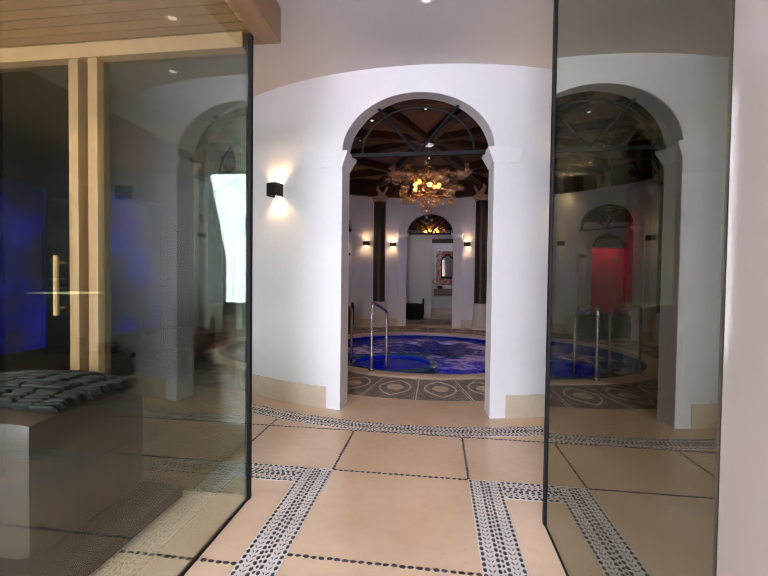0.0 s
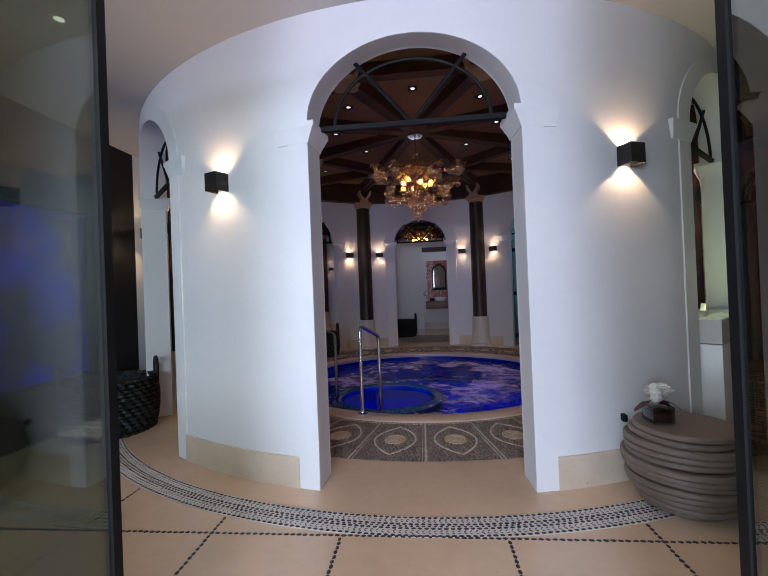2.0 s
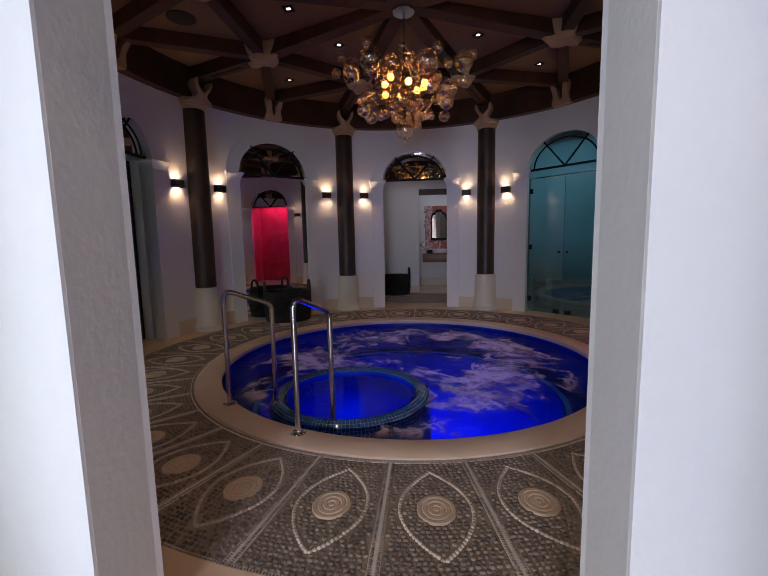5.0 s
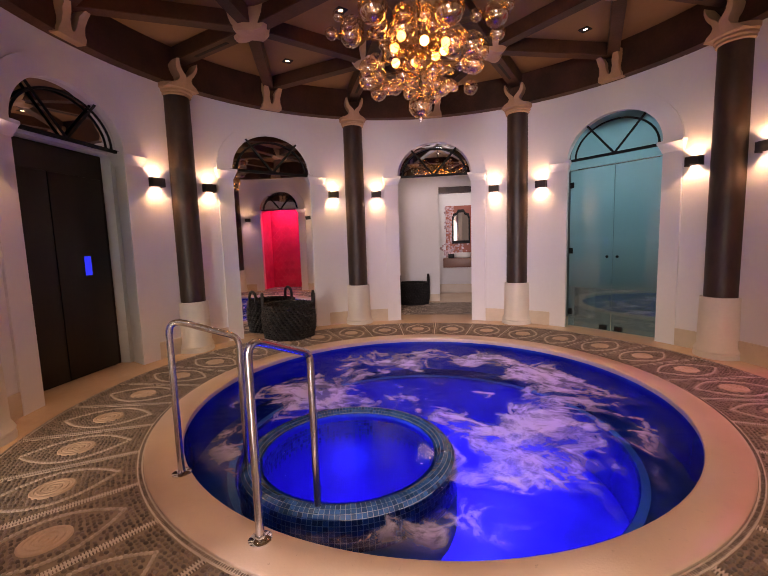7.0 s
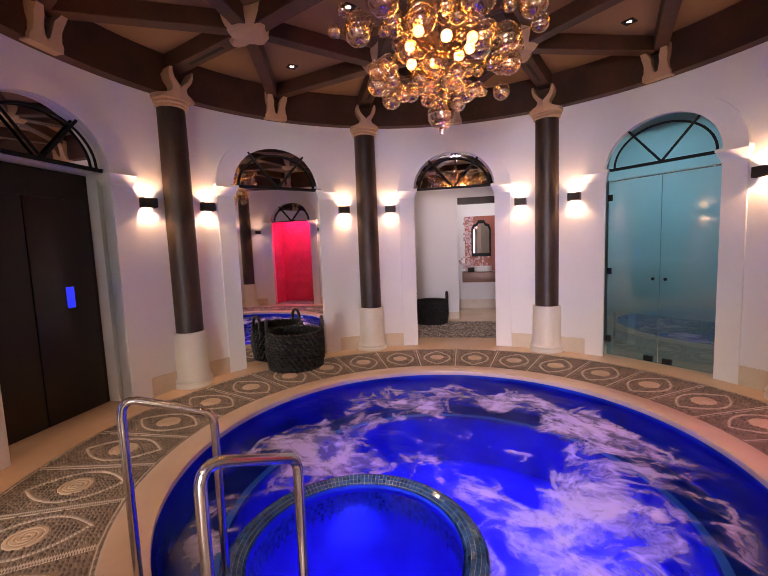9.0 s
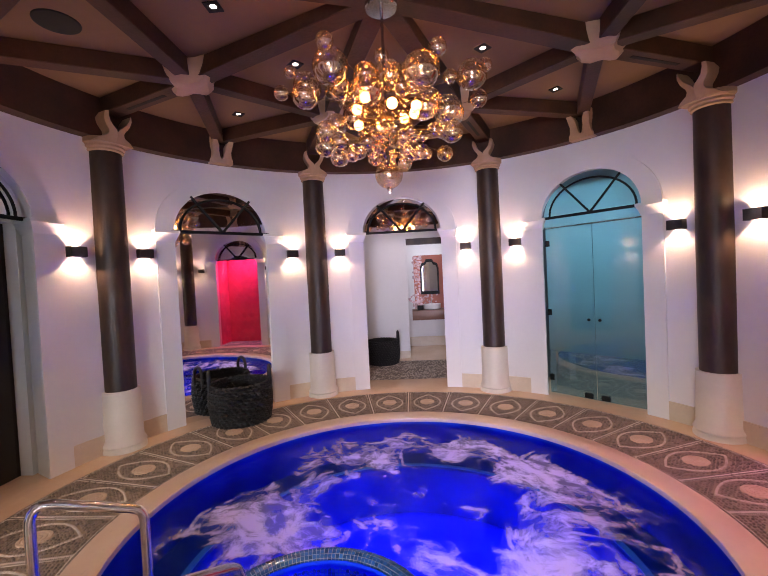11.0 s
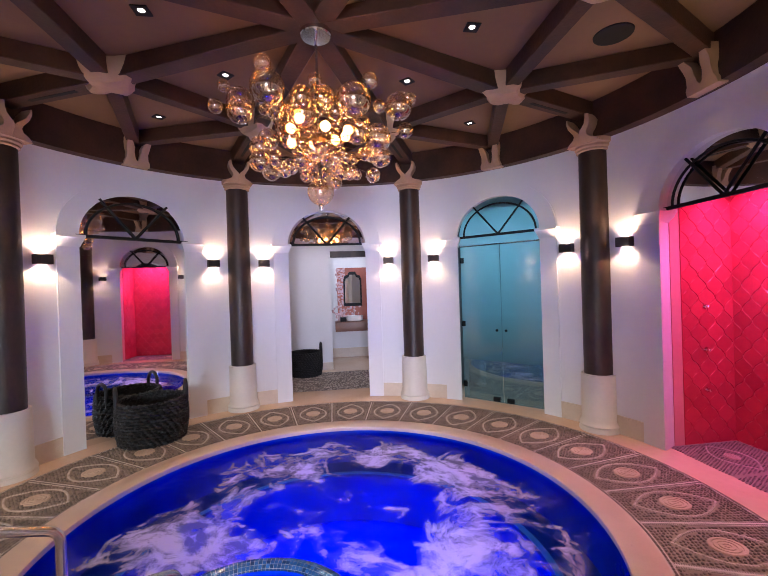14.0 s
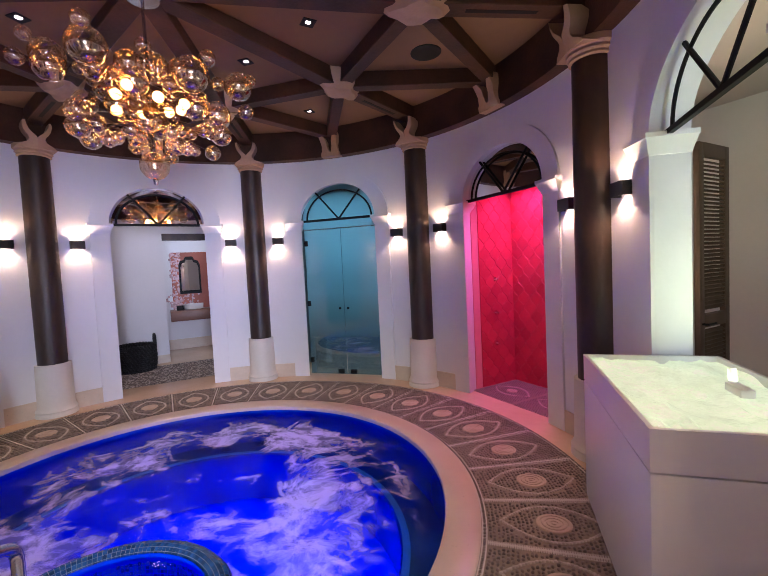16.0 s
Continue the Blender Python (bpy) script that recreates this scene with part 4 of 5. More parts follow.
def louvre_door():
    t = thing("louvre_door", "brown timber louvred door leaf standing beside an arch", "door", "", pose(3.80, -1.70, 0, 0, 0, 0))
    b = bmesh.new()
    for a in ((-0.24, -0.17), (0.17, 0.24)):
        box(b, a[0], a[1], -0.02, 0.02, 0.02, 2.43, 0.003)
    for z in (0.02, 1.02, 2.33):
        box(b, -0.17, 0.17, -0.02, 0.02, z, z + 0.1)
    part("door_frame", b, door_wood, t)
    sb = bmesh.new()
    box(sb, -0.17, 0.17, -0.018, 0.018, -0.004, 0.004)
    me = mesh_of("slat", sb, door_wood)
    for i in range(70):
        z = 0.14 + i * 0.0312
        if 1.0 < z < 1.14:
            continue
        s = new("slat", me)
        s.parent = t
        s.matrix_basis = pose(0, 0, z, 35, 0, 0)
    b = bmesh.new()
    tube(b, [(-0.205, -0.02, 1.05), (-0.205, -0.06, 1.05), (-0.09, -0.06, 1.05)], 0.009, 8)
    part("lever", b, iron, t)
    return t


louvre_door()


# ---- rope baskets ----
def basket(m, r=0.33, h=0.47, label="black woven rope laundry basket with upright handles"):
    t = thing("rope_basket", label, "basket", "rope baskets", m)
    b = bmesh.new()
    rows_n, seg = 14, 34
    for j in range(rows_n):
        z = 0.012 + (h - 0.02) * j / (rows_n - 1)
        k = r * (0.93 + 0.09 * math.sin(math.pi * min(1, z / h * 0.9)))
        ring = []
        for i in range(seg * 4):
            a = 0.5 * math.pi * i / seg
            rr = k + 0.011 * math.sin(seg * a + j * 2.2)
            ring.append((rr * math.cos(a), rr * math.sin(a), z + 0.006 * math.cos(seg * a + j * 2.2)))
        tube(b, ring, 0.019, 5, closed=True)
    part("weave", b, rope, t)
    b = bmesh.new()
    lathe(b, [(0.0001, 0.012), (r * 0.92, 0.012), (r * 0.92, 0.02), (r * 0.96, h * 0.6), (r * 0.93, h - 0.01)], 40, cap=False)
    part("lining", b, rope, t)
    for a in (0, 180):
        b = bmesh.new()
        pts = [(r * 0.98, -0.075, h - 0.14), (r * 1.0, -0.075, h)] + [(r, -0.075 * math.cos(radians(q)), h + 0.11 * math.sin(radians(q)) + 0.05) for q in range(0, 181, 15)] + [(r * 1.0, 0.075, h), (r * 0.98, 0.075, h - 0.14)]
        tube(b, [pose(0, 0, 0, 0, 0, a) @ Vector(p) for p in pts], 0.021, 8)
        part("handle", b, rope, t)
    return t


basket(pose(-2.07, 2.05, 0.0, 0, 0, 25), 0.355, 0.47)
basket(pose(-0.50, 5.02, 0.0, 0, 0, 10), 0.30, 0.45)
basket(pose(-3.06, -2.28, 0.0, 0, 0, 40), 0.40, 0.50)


# ---- ribbed stool with flowers ----
def stool():
    t = thing("ribbed_stool", "round taupe clay side table built of uneven ribs", "side table", "", pose(1.455, -3.53, 0))
    layers = 13
    b = bmesh.new()
    lathe(b, [(0.16, 0.0), (0.20, 0.06), (0.235, 0.2), (0.215, 0.43), (0.0001, 0.43)], 40, cap=False)
    part("core", b, taupe_clay, t)
    for j in range(layers):
        b = bmesh.new()
        z0, z1 = 0.004 + 0.44 * j / layers, 0.006 + 0.44 * (j + 1) / layers
        mid = (z0 + z1) / 2
        k = 0.180 + 0.112 * math.sin(math.pi * min(1, (mid + 0.02) / 0.51)) ** 0.75 + 0.015 * (mid / 0.44)
        w = 0.009 * math.sin(j * 2.1)
        top = [(0.0001, z1)] if j == layers - 1 else [(k - 0.03, z1)]
        lathe(b, [(k - 0.03, z0), (k - 0.008 + w, z0 + 0.002), (k + w, z0 + 0.008), (k + w + 0.002, mid), (k + w, z1 - 0.008), (k - 0.008 + w, z1 - 0.001)] + top, 56, cap=False)
        for v in b.verts:
            a = math.atan2(v.co.y, v.co.x)
            v.co.z += 0.004 * math.sin(2 * a + j * 1.3) * min(1, j / 3) * (j < layers - 1)
            v.co.x += 0.006 * math.sin(j * 1.7)
            v.co.y += 0.006 * math.cos(j * 2.3)
        part("rib" if j < layers - 1 else "tabletop", b, taupe_clay, t)
    return t


stool()
solid("switch_plate", box(bmesh.new(), 1.245, 1.272, -3.305, -3.255, 0.375, 0.42, 0.005), iron, "small black box on the wall behind the side table", "wall box")


def flowers():
    t = thing("flower_vase", "small glass cube vase with cream flowers and red leaves", "vase", "", pose(1.335, -3.52, 0.447) @ Matrix.Diagonal((1.35, 1.35, 1.35, 1)))
    b = bmesh.new()
    box(b, -0.045, 0.045, -0.045, 0.045, 0.002, 0.075, 0.006)
    part("vase", b, vase_glass, t)
    b = bmesh.new()
    box(b, -0.038, 0.038, -0.038, 0.038, 0.006, 0.05, 0.006)
    part("stems", b, leaf_red, t, "dark leaves folded inside the glass")
    rnd = random.Random(5)
    for i in range(9):
        b = bmesh.new()
        a, q = rnd.uniform(0, 6.3), rnd.uniform(0.0, 0.036)
        c = Vector((q * math.cos(a), q * math.sin(a), 0.088 + 0.055 * (1 - (q / 0.045) ** 2) + rnd.uniform(-0.008, 0.008)))
        for ring_ in range(3):
            n = 5 + 2 * ring_
            for k in range(n):
                an = 2 * math.pi * k / n + ring_
                r0, r1 = 0.004 + 0.006 * ring_, 0.015 + 0.011 * ring_
                z0, z1 = -0.006 * ring_, 0.022 - 0.008 * ring_
                wd = 0.009 + 0.004 * ring_
                u, s = Vector((math.cos(an), math.sin(an), 0)), Vector((-math.sin(an), math.cos(an), 0))
                v = [b.verts.new(c + p) for p in (u * r0 + Vector((0, 0, z0)), u * (r0 + r1) / 2 + s * wd + Vector((0, 0, z1 * 0.7)), u * r1 + Vector((0, 0, z1)), u * (r0 + r1) / 2 - s * wd + Vector((0, 0, z1 * 0.7)))]
                b.faces.new(v)
        bmesh.ops.create_icosphere(b, subdivisions=2, radius=0.021, matrix=Matrix.Translation(c + Vector((0, 0, 0.002))))
        part("blossom", b, petal, t)
    for x, y in ((-0.075, 0.0), (0.085, -0.02), (0.06, 0.05)):
        b = bmesh.new()
        u = Vector((x, y, 0)).normalized()
        s = Vector((-u.y, u.x, 0))
        pts = [(0.3, 0), (0.7, 0.022), (1.15, 0.014), (1.3, 0), (1.15, -0.014), (0.7, -0.022)]
        b.faces.new([b.verts.new(u * k * 0.075 + s * w + Vector((0, 0, 0.095 - 0.03 * k * k))) for k, w in pts])
        part("leaf", b, leaf_red, t)
    return t


flowers()


# ---- chandelier ----
def chandelier():
    t = thing("chandelier", "chandelier of clustered amber glass bubbles round glowing bulbs", "chandelier", "", pose(0, 0, 0))
    b = bmesh.new()
    lathe(b, [(0.02, 3.505), (0.105, 3.507), (0.112, 3.515), (0.112, 3.63)], 32)
    part("canopy", b, steel, t, "brushed steel ceiling canopy")
    b = bmesh.new()
    tube(b, [(0, 0, 3.55), (0, 0, 2.42)], 0.011, 10)
    part("rod", b, steel, t)
    rnd = random.Random(11)
    balls, stems, bulbs = [], [], []
    hub = Vector((0, 0, 2.78))

    def put(th, r, z, s):
        c = Vector((r * math.cos(radians(th)), r * math.sin(radians(th)), z))
        balls.append((c, s))
        stems.append((Vector((0, 0, 0.5 * (z + hub.z))), c))

    # long upper arms, each with a big bubble and smaller ones strung beside it
    for i in range(6):
        th = 60.0 * i + rnd.uniform(-5, 5)
        z = rnd.uniform(2.97, 3.06) - 0.14 * max(0.0, -math.sin(radians(th)))
        far = rnd.uniform(0.52, 0.60)
        put(th, far, z, rnd.uniform(0.096, 0.108))
        put(th + 5, far + 0.10, z + 0.085, rnd.uniform(0.044, 0.054))
        put(th - 8, far - 0.15, z - 0.03, rnd.uniform(0.044, 0.052))
        put(th + 24, rnd.uniform(0.50, 0.58), z - rnd.uniform(0.15, 0.19), rnd.uniform(0.080, 0.094))
        if i % 2:
            put(th + 26, 0.70, z - 0.17, rnd.uniform(0.044, 0.052))
        put(th + 12, rnd.uniform(0.28, 0.33), rnd.uniform(2.90, 2.97), rnd.uniform(0.070, 0.082))
        put(th - 12, rnd.uniform(0.20, 0.25), rnd.uniform(2.90, 2.97), rnd.uniform(0.046, 0.058))
        put(th + 8, rnd.uniform(0.40, 0.46), rnd.uniform(2.64, 2.70), rnd.uniform(0.062, 0.080))
        put(th + 30, rnd.uniform(0.42, 0.50), rnd.uniform(2.53, 2.60), rnd.uniform(0.056, 0.074))
        put(th + 36, rnd.uniform(0.30, 0.36), rnd.uniform(2.56, 2.62), rnd.uniform(0.044, 0.054))
        put(th, rnd.uniform(0.20, 0.26), rnd.uniform(2.50, 2.57), rnd.uniform(0.044, 0.056))
        put(th + 20, rnd.uniform(0.10, 0.16), rnd.uniform(2.54, 2.62), rnd.uniform(0.038, 0.048))
    for i in range(16):
        put(rnd.uniform(0, 360), 0.10 + 0.20 * rnd.random(), rnd.uniform(2.52, 2.68), rnd.uniform(0.026, 0.042))
    put(0, 0.03, 3.06, 0.105)
    put(120, 0.035, 3.215, 0.052)
    put(0, 0.0, 2.385, 0.096)
    sb = bmesh.new()
    bmesh.ops.create_uvsphere(sb, u_segments=20, v_segments=12, radius=1.0)
    me = mesh_of("bubble", sb, amber_glass)
    for c, s in balls:
        o = new("bubble", me)
        o.parent = t
        o.matrix_basis = Matrix.Translation(c) @ Matrix.Diagonal((s, s, s, 1))
    brass = material("brass", (0.16, 0.10, 0.05), 0.35, metal=1.0, vary=0.05)
    for p, q in stems:
        if (q - p).length > 0.36:
            b = bmesh.new()
            tube(b, [p, q], 0.0018, 5)
            part("stem", b, brass, t)
    b = bmesh.new()
    lathe(b, [(0.012, 2.255), (0.014, 2.27), (0.02, 2.285), (0.012, 2.30)], 12)
    part("finial", b, steel, t)
    sb = bmesh.new()
    bmesh.ops.create_uvsphere(sb, u_segments=14, v_segments=10, radius=0.034)
    me = mesh_of("bulb", sb, bulb_glow)
    for i in range(8):
        a = 2 * math.pi * i / 8 + 0.25
        r = 0.24 if i % 2 else 0.20
        o = new("bulb", me)
        o.parent = t
        o.matrix_basis = pose(r * math.cos(a), r * math.sin(a), 2.81 + 0.03 * math.sin(i * 1.7))
    # hub with a sunburst of thin rods
    b = bmesh.new()
    lathe(b, [(0.01, 2.70), (0.045, 2.72), (0.055, 2.76), (0.045, 2.80), (0.01, 2.82)], 24)
    part("hub", b, brass, t, "brass hub of the glass arms")
    for i in range(28):
        a = 2 * math.pi * i / 28
        b = bmesh.new()
        tube(b, [(0.04 * math.cos(a), 0.04 * math.sin(a), 2.765), (0.21 * math.cos(a), 0.21 * math.sin(a), 2.80 + 0.015 * (i % 3))], 0.0028, 5)
        part("rod_ray", b, brass, t)


chandelier()


# ---- downlights and loudspeakers ----
def downlight(m, lit=True):
    t = thing("downlight", "small square black recessed ceiling spotlight", "downlight", "ceiling spotlights", m)
    b = bmesh.new()
    for a in ((-0.055, 0.055, -0.055, -0.03), (-0.055, 0.055, 0.03, 0.055), (-0.055, -0.03, -0.03, 0.03), (0.03, 0.055, -0.03, 0.03)):
        box(b, *a, -0.008, 0.004)
    box(b, -0.03, 0.03, -0.03, 0.03, -0.001, 0.004)
    part("trim", b, iron, t)
    b = bmesh.new()
    lathe(b, [(0.0001, -0.004), (0.022, -0.004), (0.024, -0.0015)], 16, cap=False)
    part("lens", b, lens_glow, t)
    return t


first = downlight(out_at(0, 1.18, CEIL))
spots = [(45 * k, 1.18) for k in range(8)] + [(th, 2.52) for th in (0, 45, 135, 225, 315)]
for k, (th, r) in enumerate(spots):
    if k:
        copy_thing(first, out_at(th, r, CEIL))
    lamp("SPOT", "downlight_beam", out_at(th, r, CEIL - 0.015), 9, (1.0, 0.74, 0.48), cone=88, radius=0.02)
for th in (90, 270):
    b = bmesh.new()
    lathe(b, [(0.0001, -0.010), (0.135, -0.010), (0.145, -0.008), (0.15, 0.004)], 32, cap=False)
    solid("ceiling_speaker", b, iron, "round black ceiling loudspeaker grille", "loudspeaker", "ceiling loudspeakers", out_at(th, 2.35, CEIL))


def round_spot(x, y, z):
    t = thing("round_downlight", "round white recessed ceiling downlight, lit", "downlight", "corridor downlights", pose(x, y, z))
    b = bmesh.new()
    lathe(b, [(0.03, -0.002), (0.034, -0.007), (0.048, -0.006), (0.05, 0.003)], 24, cap=False)
    part("trim", b, white_solid, t)
    b = bmesh.new()
    lathe(b, [(0.0001, -0.001), (0.03, -0.002)], 20, cap=False)
    part("lens", b, lens_glow, t)
    lamp("SPOT", "downlight_beam", look((x, y, z - 0.02), (x, y, 0)), 20, (1.0, 0.82, 0.60), cone=85, radius=0.03)


for x, y in ((0.10, -4.32), (-2.2, -3.62), (2.5, -4.2)):
    round_spot(x, y, H_COR)

# ---- glazed sides of the way in ----
def glass_screen(name, label, x, y0, y1, z1, m):
    t = thing(name, label, "glass screen", "glass screens of the way in", pose(x, 0, 0))
    b = bmesh.new()
    box(b, -0.005, 0.005, y0, y1 - 0.012, 0.004, z1)
    part("pane", b, m, t)
    b = bmesh.new()
    box(b, -0.012, 0.012, y1 - 0.03, y1, 0.0, z1)
    part("edge_profile", b, iron, t, "black edge profile")
    b = bmesh.new()
    box(b, -0.008, 0.008, y0, y1 - 0.03, 0.0, 0.012)
    part("floor_channel", b, iron, t)


glass_screen("glass_screen", "tall clear glass screen in front of the sauna", X_L, -7.6, Y_GLASS, 2.50, clear_glass)
glass_screen("dark_glass_screen", "tall smoked glass screen against a dark room", X_R, -6.17, Y_GLASS, 3.05, smoke_glass)


def sauna_front():
    t = thing("sauna_partition", "timber-framed glass sauna partition with a glass door", "partition", "", pose(0, -4.95, 0))
    b = bmesh.new()
    box(b, -5.05, -0.835, -0.05, 0.05, 2.42, 2.50)
    part("header", b, sauna_wood, t)
    for x in (-1.72, -1.84, -2.78):
        b = bmesh.new()
        box(b, x - 0.03, x + 0.03, -0.045, 0.045, 0, 2.42, 0.004)
        part("post", b, sauna_wood, t)
    for x0, x1 in ((-1.69, -0.83), (-2.75, -1.87), (-5.05, -2.81)):
        b = bmesh.new()
        box(b, x0 + 0.004, x1 - 0.004, -0.005, 0.005, 0.01, 2.41)
        part("pane", b, clear_glass, t)
    b = bmesh.new()
    tube(b, [(-1.95, -0.05, 0.98), (-1.95, -0.05, 1.32)], 0.014, 10)
    for z in (1.02, 1.28):
        tube(b, [(-1.95, -0.05, z), (-1.95, 0.0, z)], 0.008, 8)
    part("door_handle", b, sauna_wood, t)


sauna_front()
b = bmesh.new()
for i in range(40):
    y = -7.6 + i * 0.0685
    box(b, -5.05, -0.70, y, y + 0.062, 2.505, 2.525)
box(b, -5.05, -0.70, -7.6, -4.86, 2.527, 2.56)
structure("ceiling_sauna", b, sauna_wood, "slatted cedar sauna ceiling")
b = bmesh.new()
box(b, -0.80, -0.68, -7.6, -4.86, 2.504, 2.70, 0.006)
box(b, -5.05, -0.80, -4.98, -4.86, 2.562, 2.70, 0.006)
structure("trim_sauna", b, sauna_wood, "cedar fascia round the sauna ceiling")


def heater():
    t = thing("sauna_heater", "large dark sauna heater heaped with stones behind glass", "sauna heater", "", pose(-1.53, -5.72, 0))
    b = bmesh.new()
    box(b, -0.62, 0.17, 0.04, 0.70, 0.06, 0.64, 0.07)
    part("cabinet", b, heater_metal, t)
    b = bmesh.new()
    box(b, -0.64, 0.36, -0.10, 0.72, 0.0, 0.07, 0.01)
    part("base", b, iron, t)
    rnd = random.Random(3)
    sb = bmesh.new()
    box(sb, -1, 1, -1, 1, -1, 1, 0.35)
    me = mesh_of("heater_stone", sb, stone_dark)
    # flat stones set on edge in leaning rows, heaped towards the middle
    for j in range(8):
        for i in range(20):
            u, v = -0.33 + 0.094 * j, -0.23 + 0.024 * i
            x, y = u - 0.225 + rnd.uniform(-0.012, 0.012), v + 0.40 + rnd.uniform(-0.004, 0.004)
            z = 0.635 + 0.075 * (1 - (u / 0.42) ** 2) * (1 - (v / 0.30) ** 2) + rnd.uniform(-0.006, 0.006)
            o = new("heater_stone", me)
            o.parent = t
            o.matrix_basis = pose(x, y, z, 38 + rnd.uniform(-7, 7), rnd.uniform(-5, 5), 14 + rnd.uniform(-8, 8)) @ Matrix.Diagonal((0.05 * rnd.uniform(0.85, 1.1), 0.007, 0.026, 1))


heater()


def blue_panel(x, y0, y1, z0, z1, glow, label):
    """A lit pane in a slim black frame."""
    t = thing("blue_panel", label, "light panel", "blue light panels", pose(x, 0, 0))
    b = bmesh.new()
    box(b, -0.01, 0.01, y0 + 0.02, y1 - 0.02, z0 + 0.02, z1 - 0.02, 0.002)
    part("pane", b, glow, t)
    b = bmesh.new()
    for a in ((y0, y0 + 0.02, z0, z1), (y1 - 0.02, y1, z0, z1), (y0 + 0.02, y1 - 0.02, z0, z0 + 0.02), (y0 + 0.02, y1 - 0.02, z1 - 0.02, z1)):
        box(b, -0.012, 0.022, *a)
    part("frame", b, iron, t)


panel_glow = blue_cloud()
blue_panel(-3.61, -2.95, -1.90, 0.49, 2.19, panel_glow, "tall blue-lit glass panel in a black wall")
blue_panel(-3.488, -4.45, -3.64, 0.50, 2.05, panel_glow, "tall blue-lit glass panel beside the sauna on a black wall")

# ---- passage and washroom behind the north arch ----
bm = bmesh.new()
box(bm, -2.2, 0.03, 5.43, 5.55, 0, H_COR)
box(bm, 0.03, 1.3, 5.43, 5.55, 2.435, H_COR)
box(bm, 1.3, 2.4, 5.43, 5.55, 0, H_COR)
box(bm, -0.4, 2.4, 6.85, 6.97, 0, H_COR)
box(bm, -2.3, -2.2, 3.35, 5.55, 0, H_COR)
box(bm, 2.4, 2.5, 3.35, 6.97, 0, H_COR)
box(bm, -0.4, -0.3, 5.55, 6.85, 0, H_COR)
structure("wall_passage", bm, plaster, "white walls of the passage behind the arch")
bm = bmesh.new()
box(bm, 0.03, 1.3, 5.40, 5.56, 2.31, 2.43)
structure("trim_lintel", bm, dark_wood, "dark timber lintel over a doorway")
bm = bmesh.new()
box(bm, -2.2, 0.03, 5.41, 5.43, 0, 0.15)
structure("baseboard_passage", bm, limestone, "beige stone skirting in the passage")
bm = bmesh.new()
box(bm, -0.3, 2.4, 6.828, 6.85, 0, 0.22)
structure("baseboard_washroom", bm, limestone, "beige stone skirting below the vanity")
bm = bmesh.new()
sheet(bm, -1.6, 1.9, 3.72, 5.15, 0.004)
floor_passage = structure("floor_passage", bm, grout, "pebble mosaic floor in the passage")


def vanity():
    t = thing("vanity", "red-brown vanity shelf with a white bowl basin", "vanity", "", pose(0.56, 6.6, -0.095))
    b = bmesh.new()
    box(b, -0.46, 0.75, -0.25, 0.25, 0.76, 0.98, 0.006)
    part("shelf", b, vanity_wood, t)
    b = bmesh.new()
    lathe(b, [(0.14, 0.98), (0.19, 0.995), (0.20, 1.10), (0.185, 1.10), (0.17, 1.02), (0.0001, 1.0)], 28, cap=False)
    part("basin", b, white_solid, t, "white bowl basin")
    b = bmesh.new()
    tube(b, [(0.0, 0.2, 0.98), (0.0, 0.2, 1.22), (0.0, 0.08, 1.22)], 0.012, 8)
    part("tap", b, chrome, t)


vanity()
b = bmesh.new()
box(b, 0.22, 0.36, 6.45, 6.57, 0.885, 0.985, 0.008)
solid("tissue_box", b, iron, "small black box standing on the vanity shelf", "box")
b = bmesh.new()
box(b, 0.17, 1.4, 6.825, 6.849, 0.89, 2.15)
structure("wall_panel_red", b, brick_red, "terracotta red wall panel behind the basin")


def arched_mirror():
    t = thing("framed_mirror", "arched wall mirror in a dark carved frame", "mirror", "", pose(0.54, 6.81, 1.30))
    prof = [(0.75 * x, z) for x, z in [(-0.24, 0), (0.24, 0), (0.24, 0.52), (0.20, 0.60), (0.12, 0.62), (0.08, 0.68), (-0.08, 0.68), (-0.12, 0.62), (-0.20, 0.60), (-0.24, 0.52)]]
    for name, k, y0, y1, mt in (("frame", 1.22, -0.02, 0.012, iron), ("glass", 1.0, -0.026, -0.021, silver)):
        b = bmesh.new()
        lo = [b.verts.new((x * k, y0, 0.34 + (z - 0.34) * k)) for x, z in prof]
        hi = [b.verts.new((x * k, y1, 0.34 + (z - 0.34) * k)) for x, z in prof]
        b.faces.new(lo)
        b.faces.new(hi[::-1])
        for i in range(len(prof)):
            j = (i + 1) % len(prof)
            b.faces.new((lo[i], lo[j], hi[j], hi[i]))
        part(name, b, mt, t)


arched_mirror()


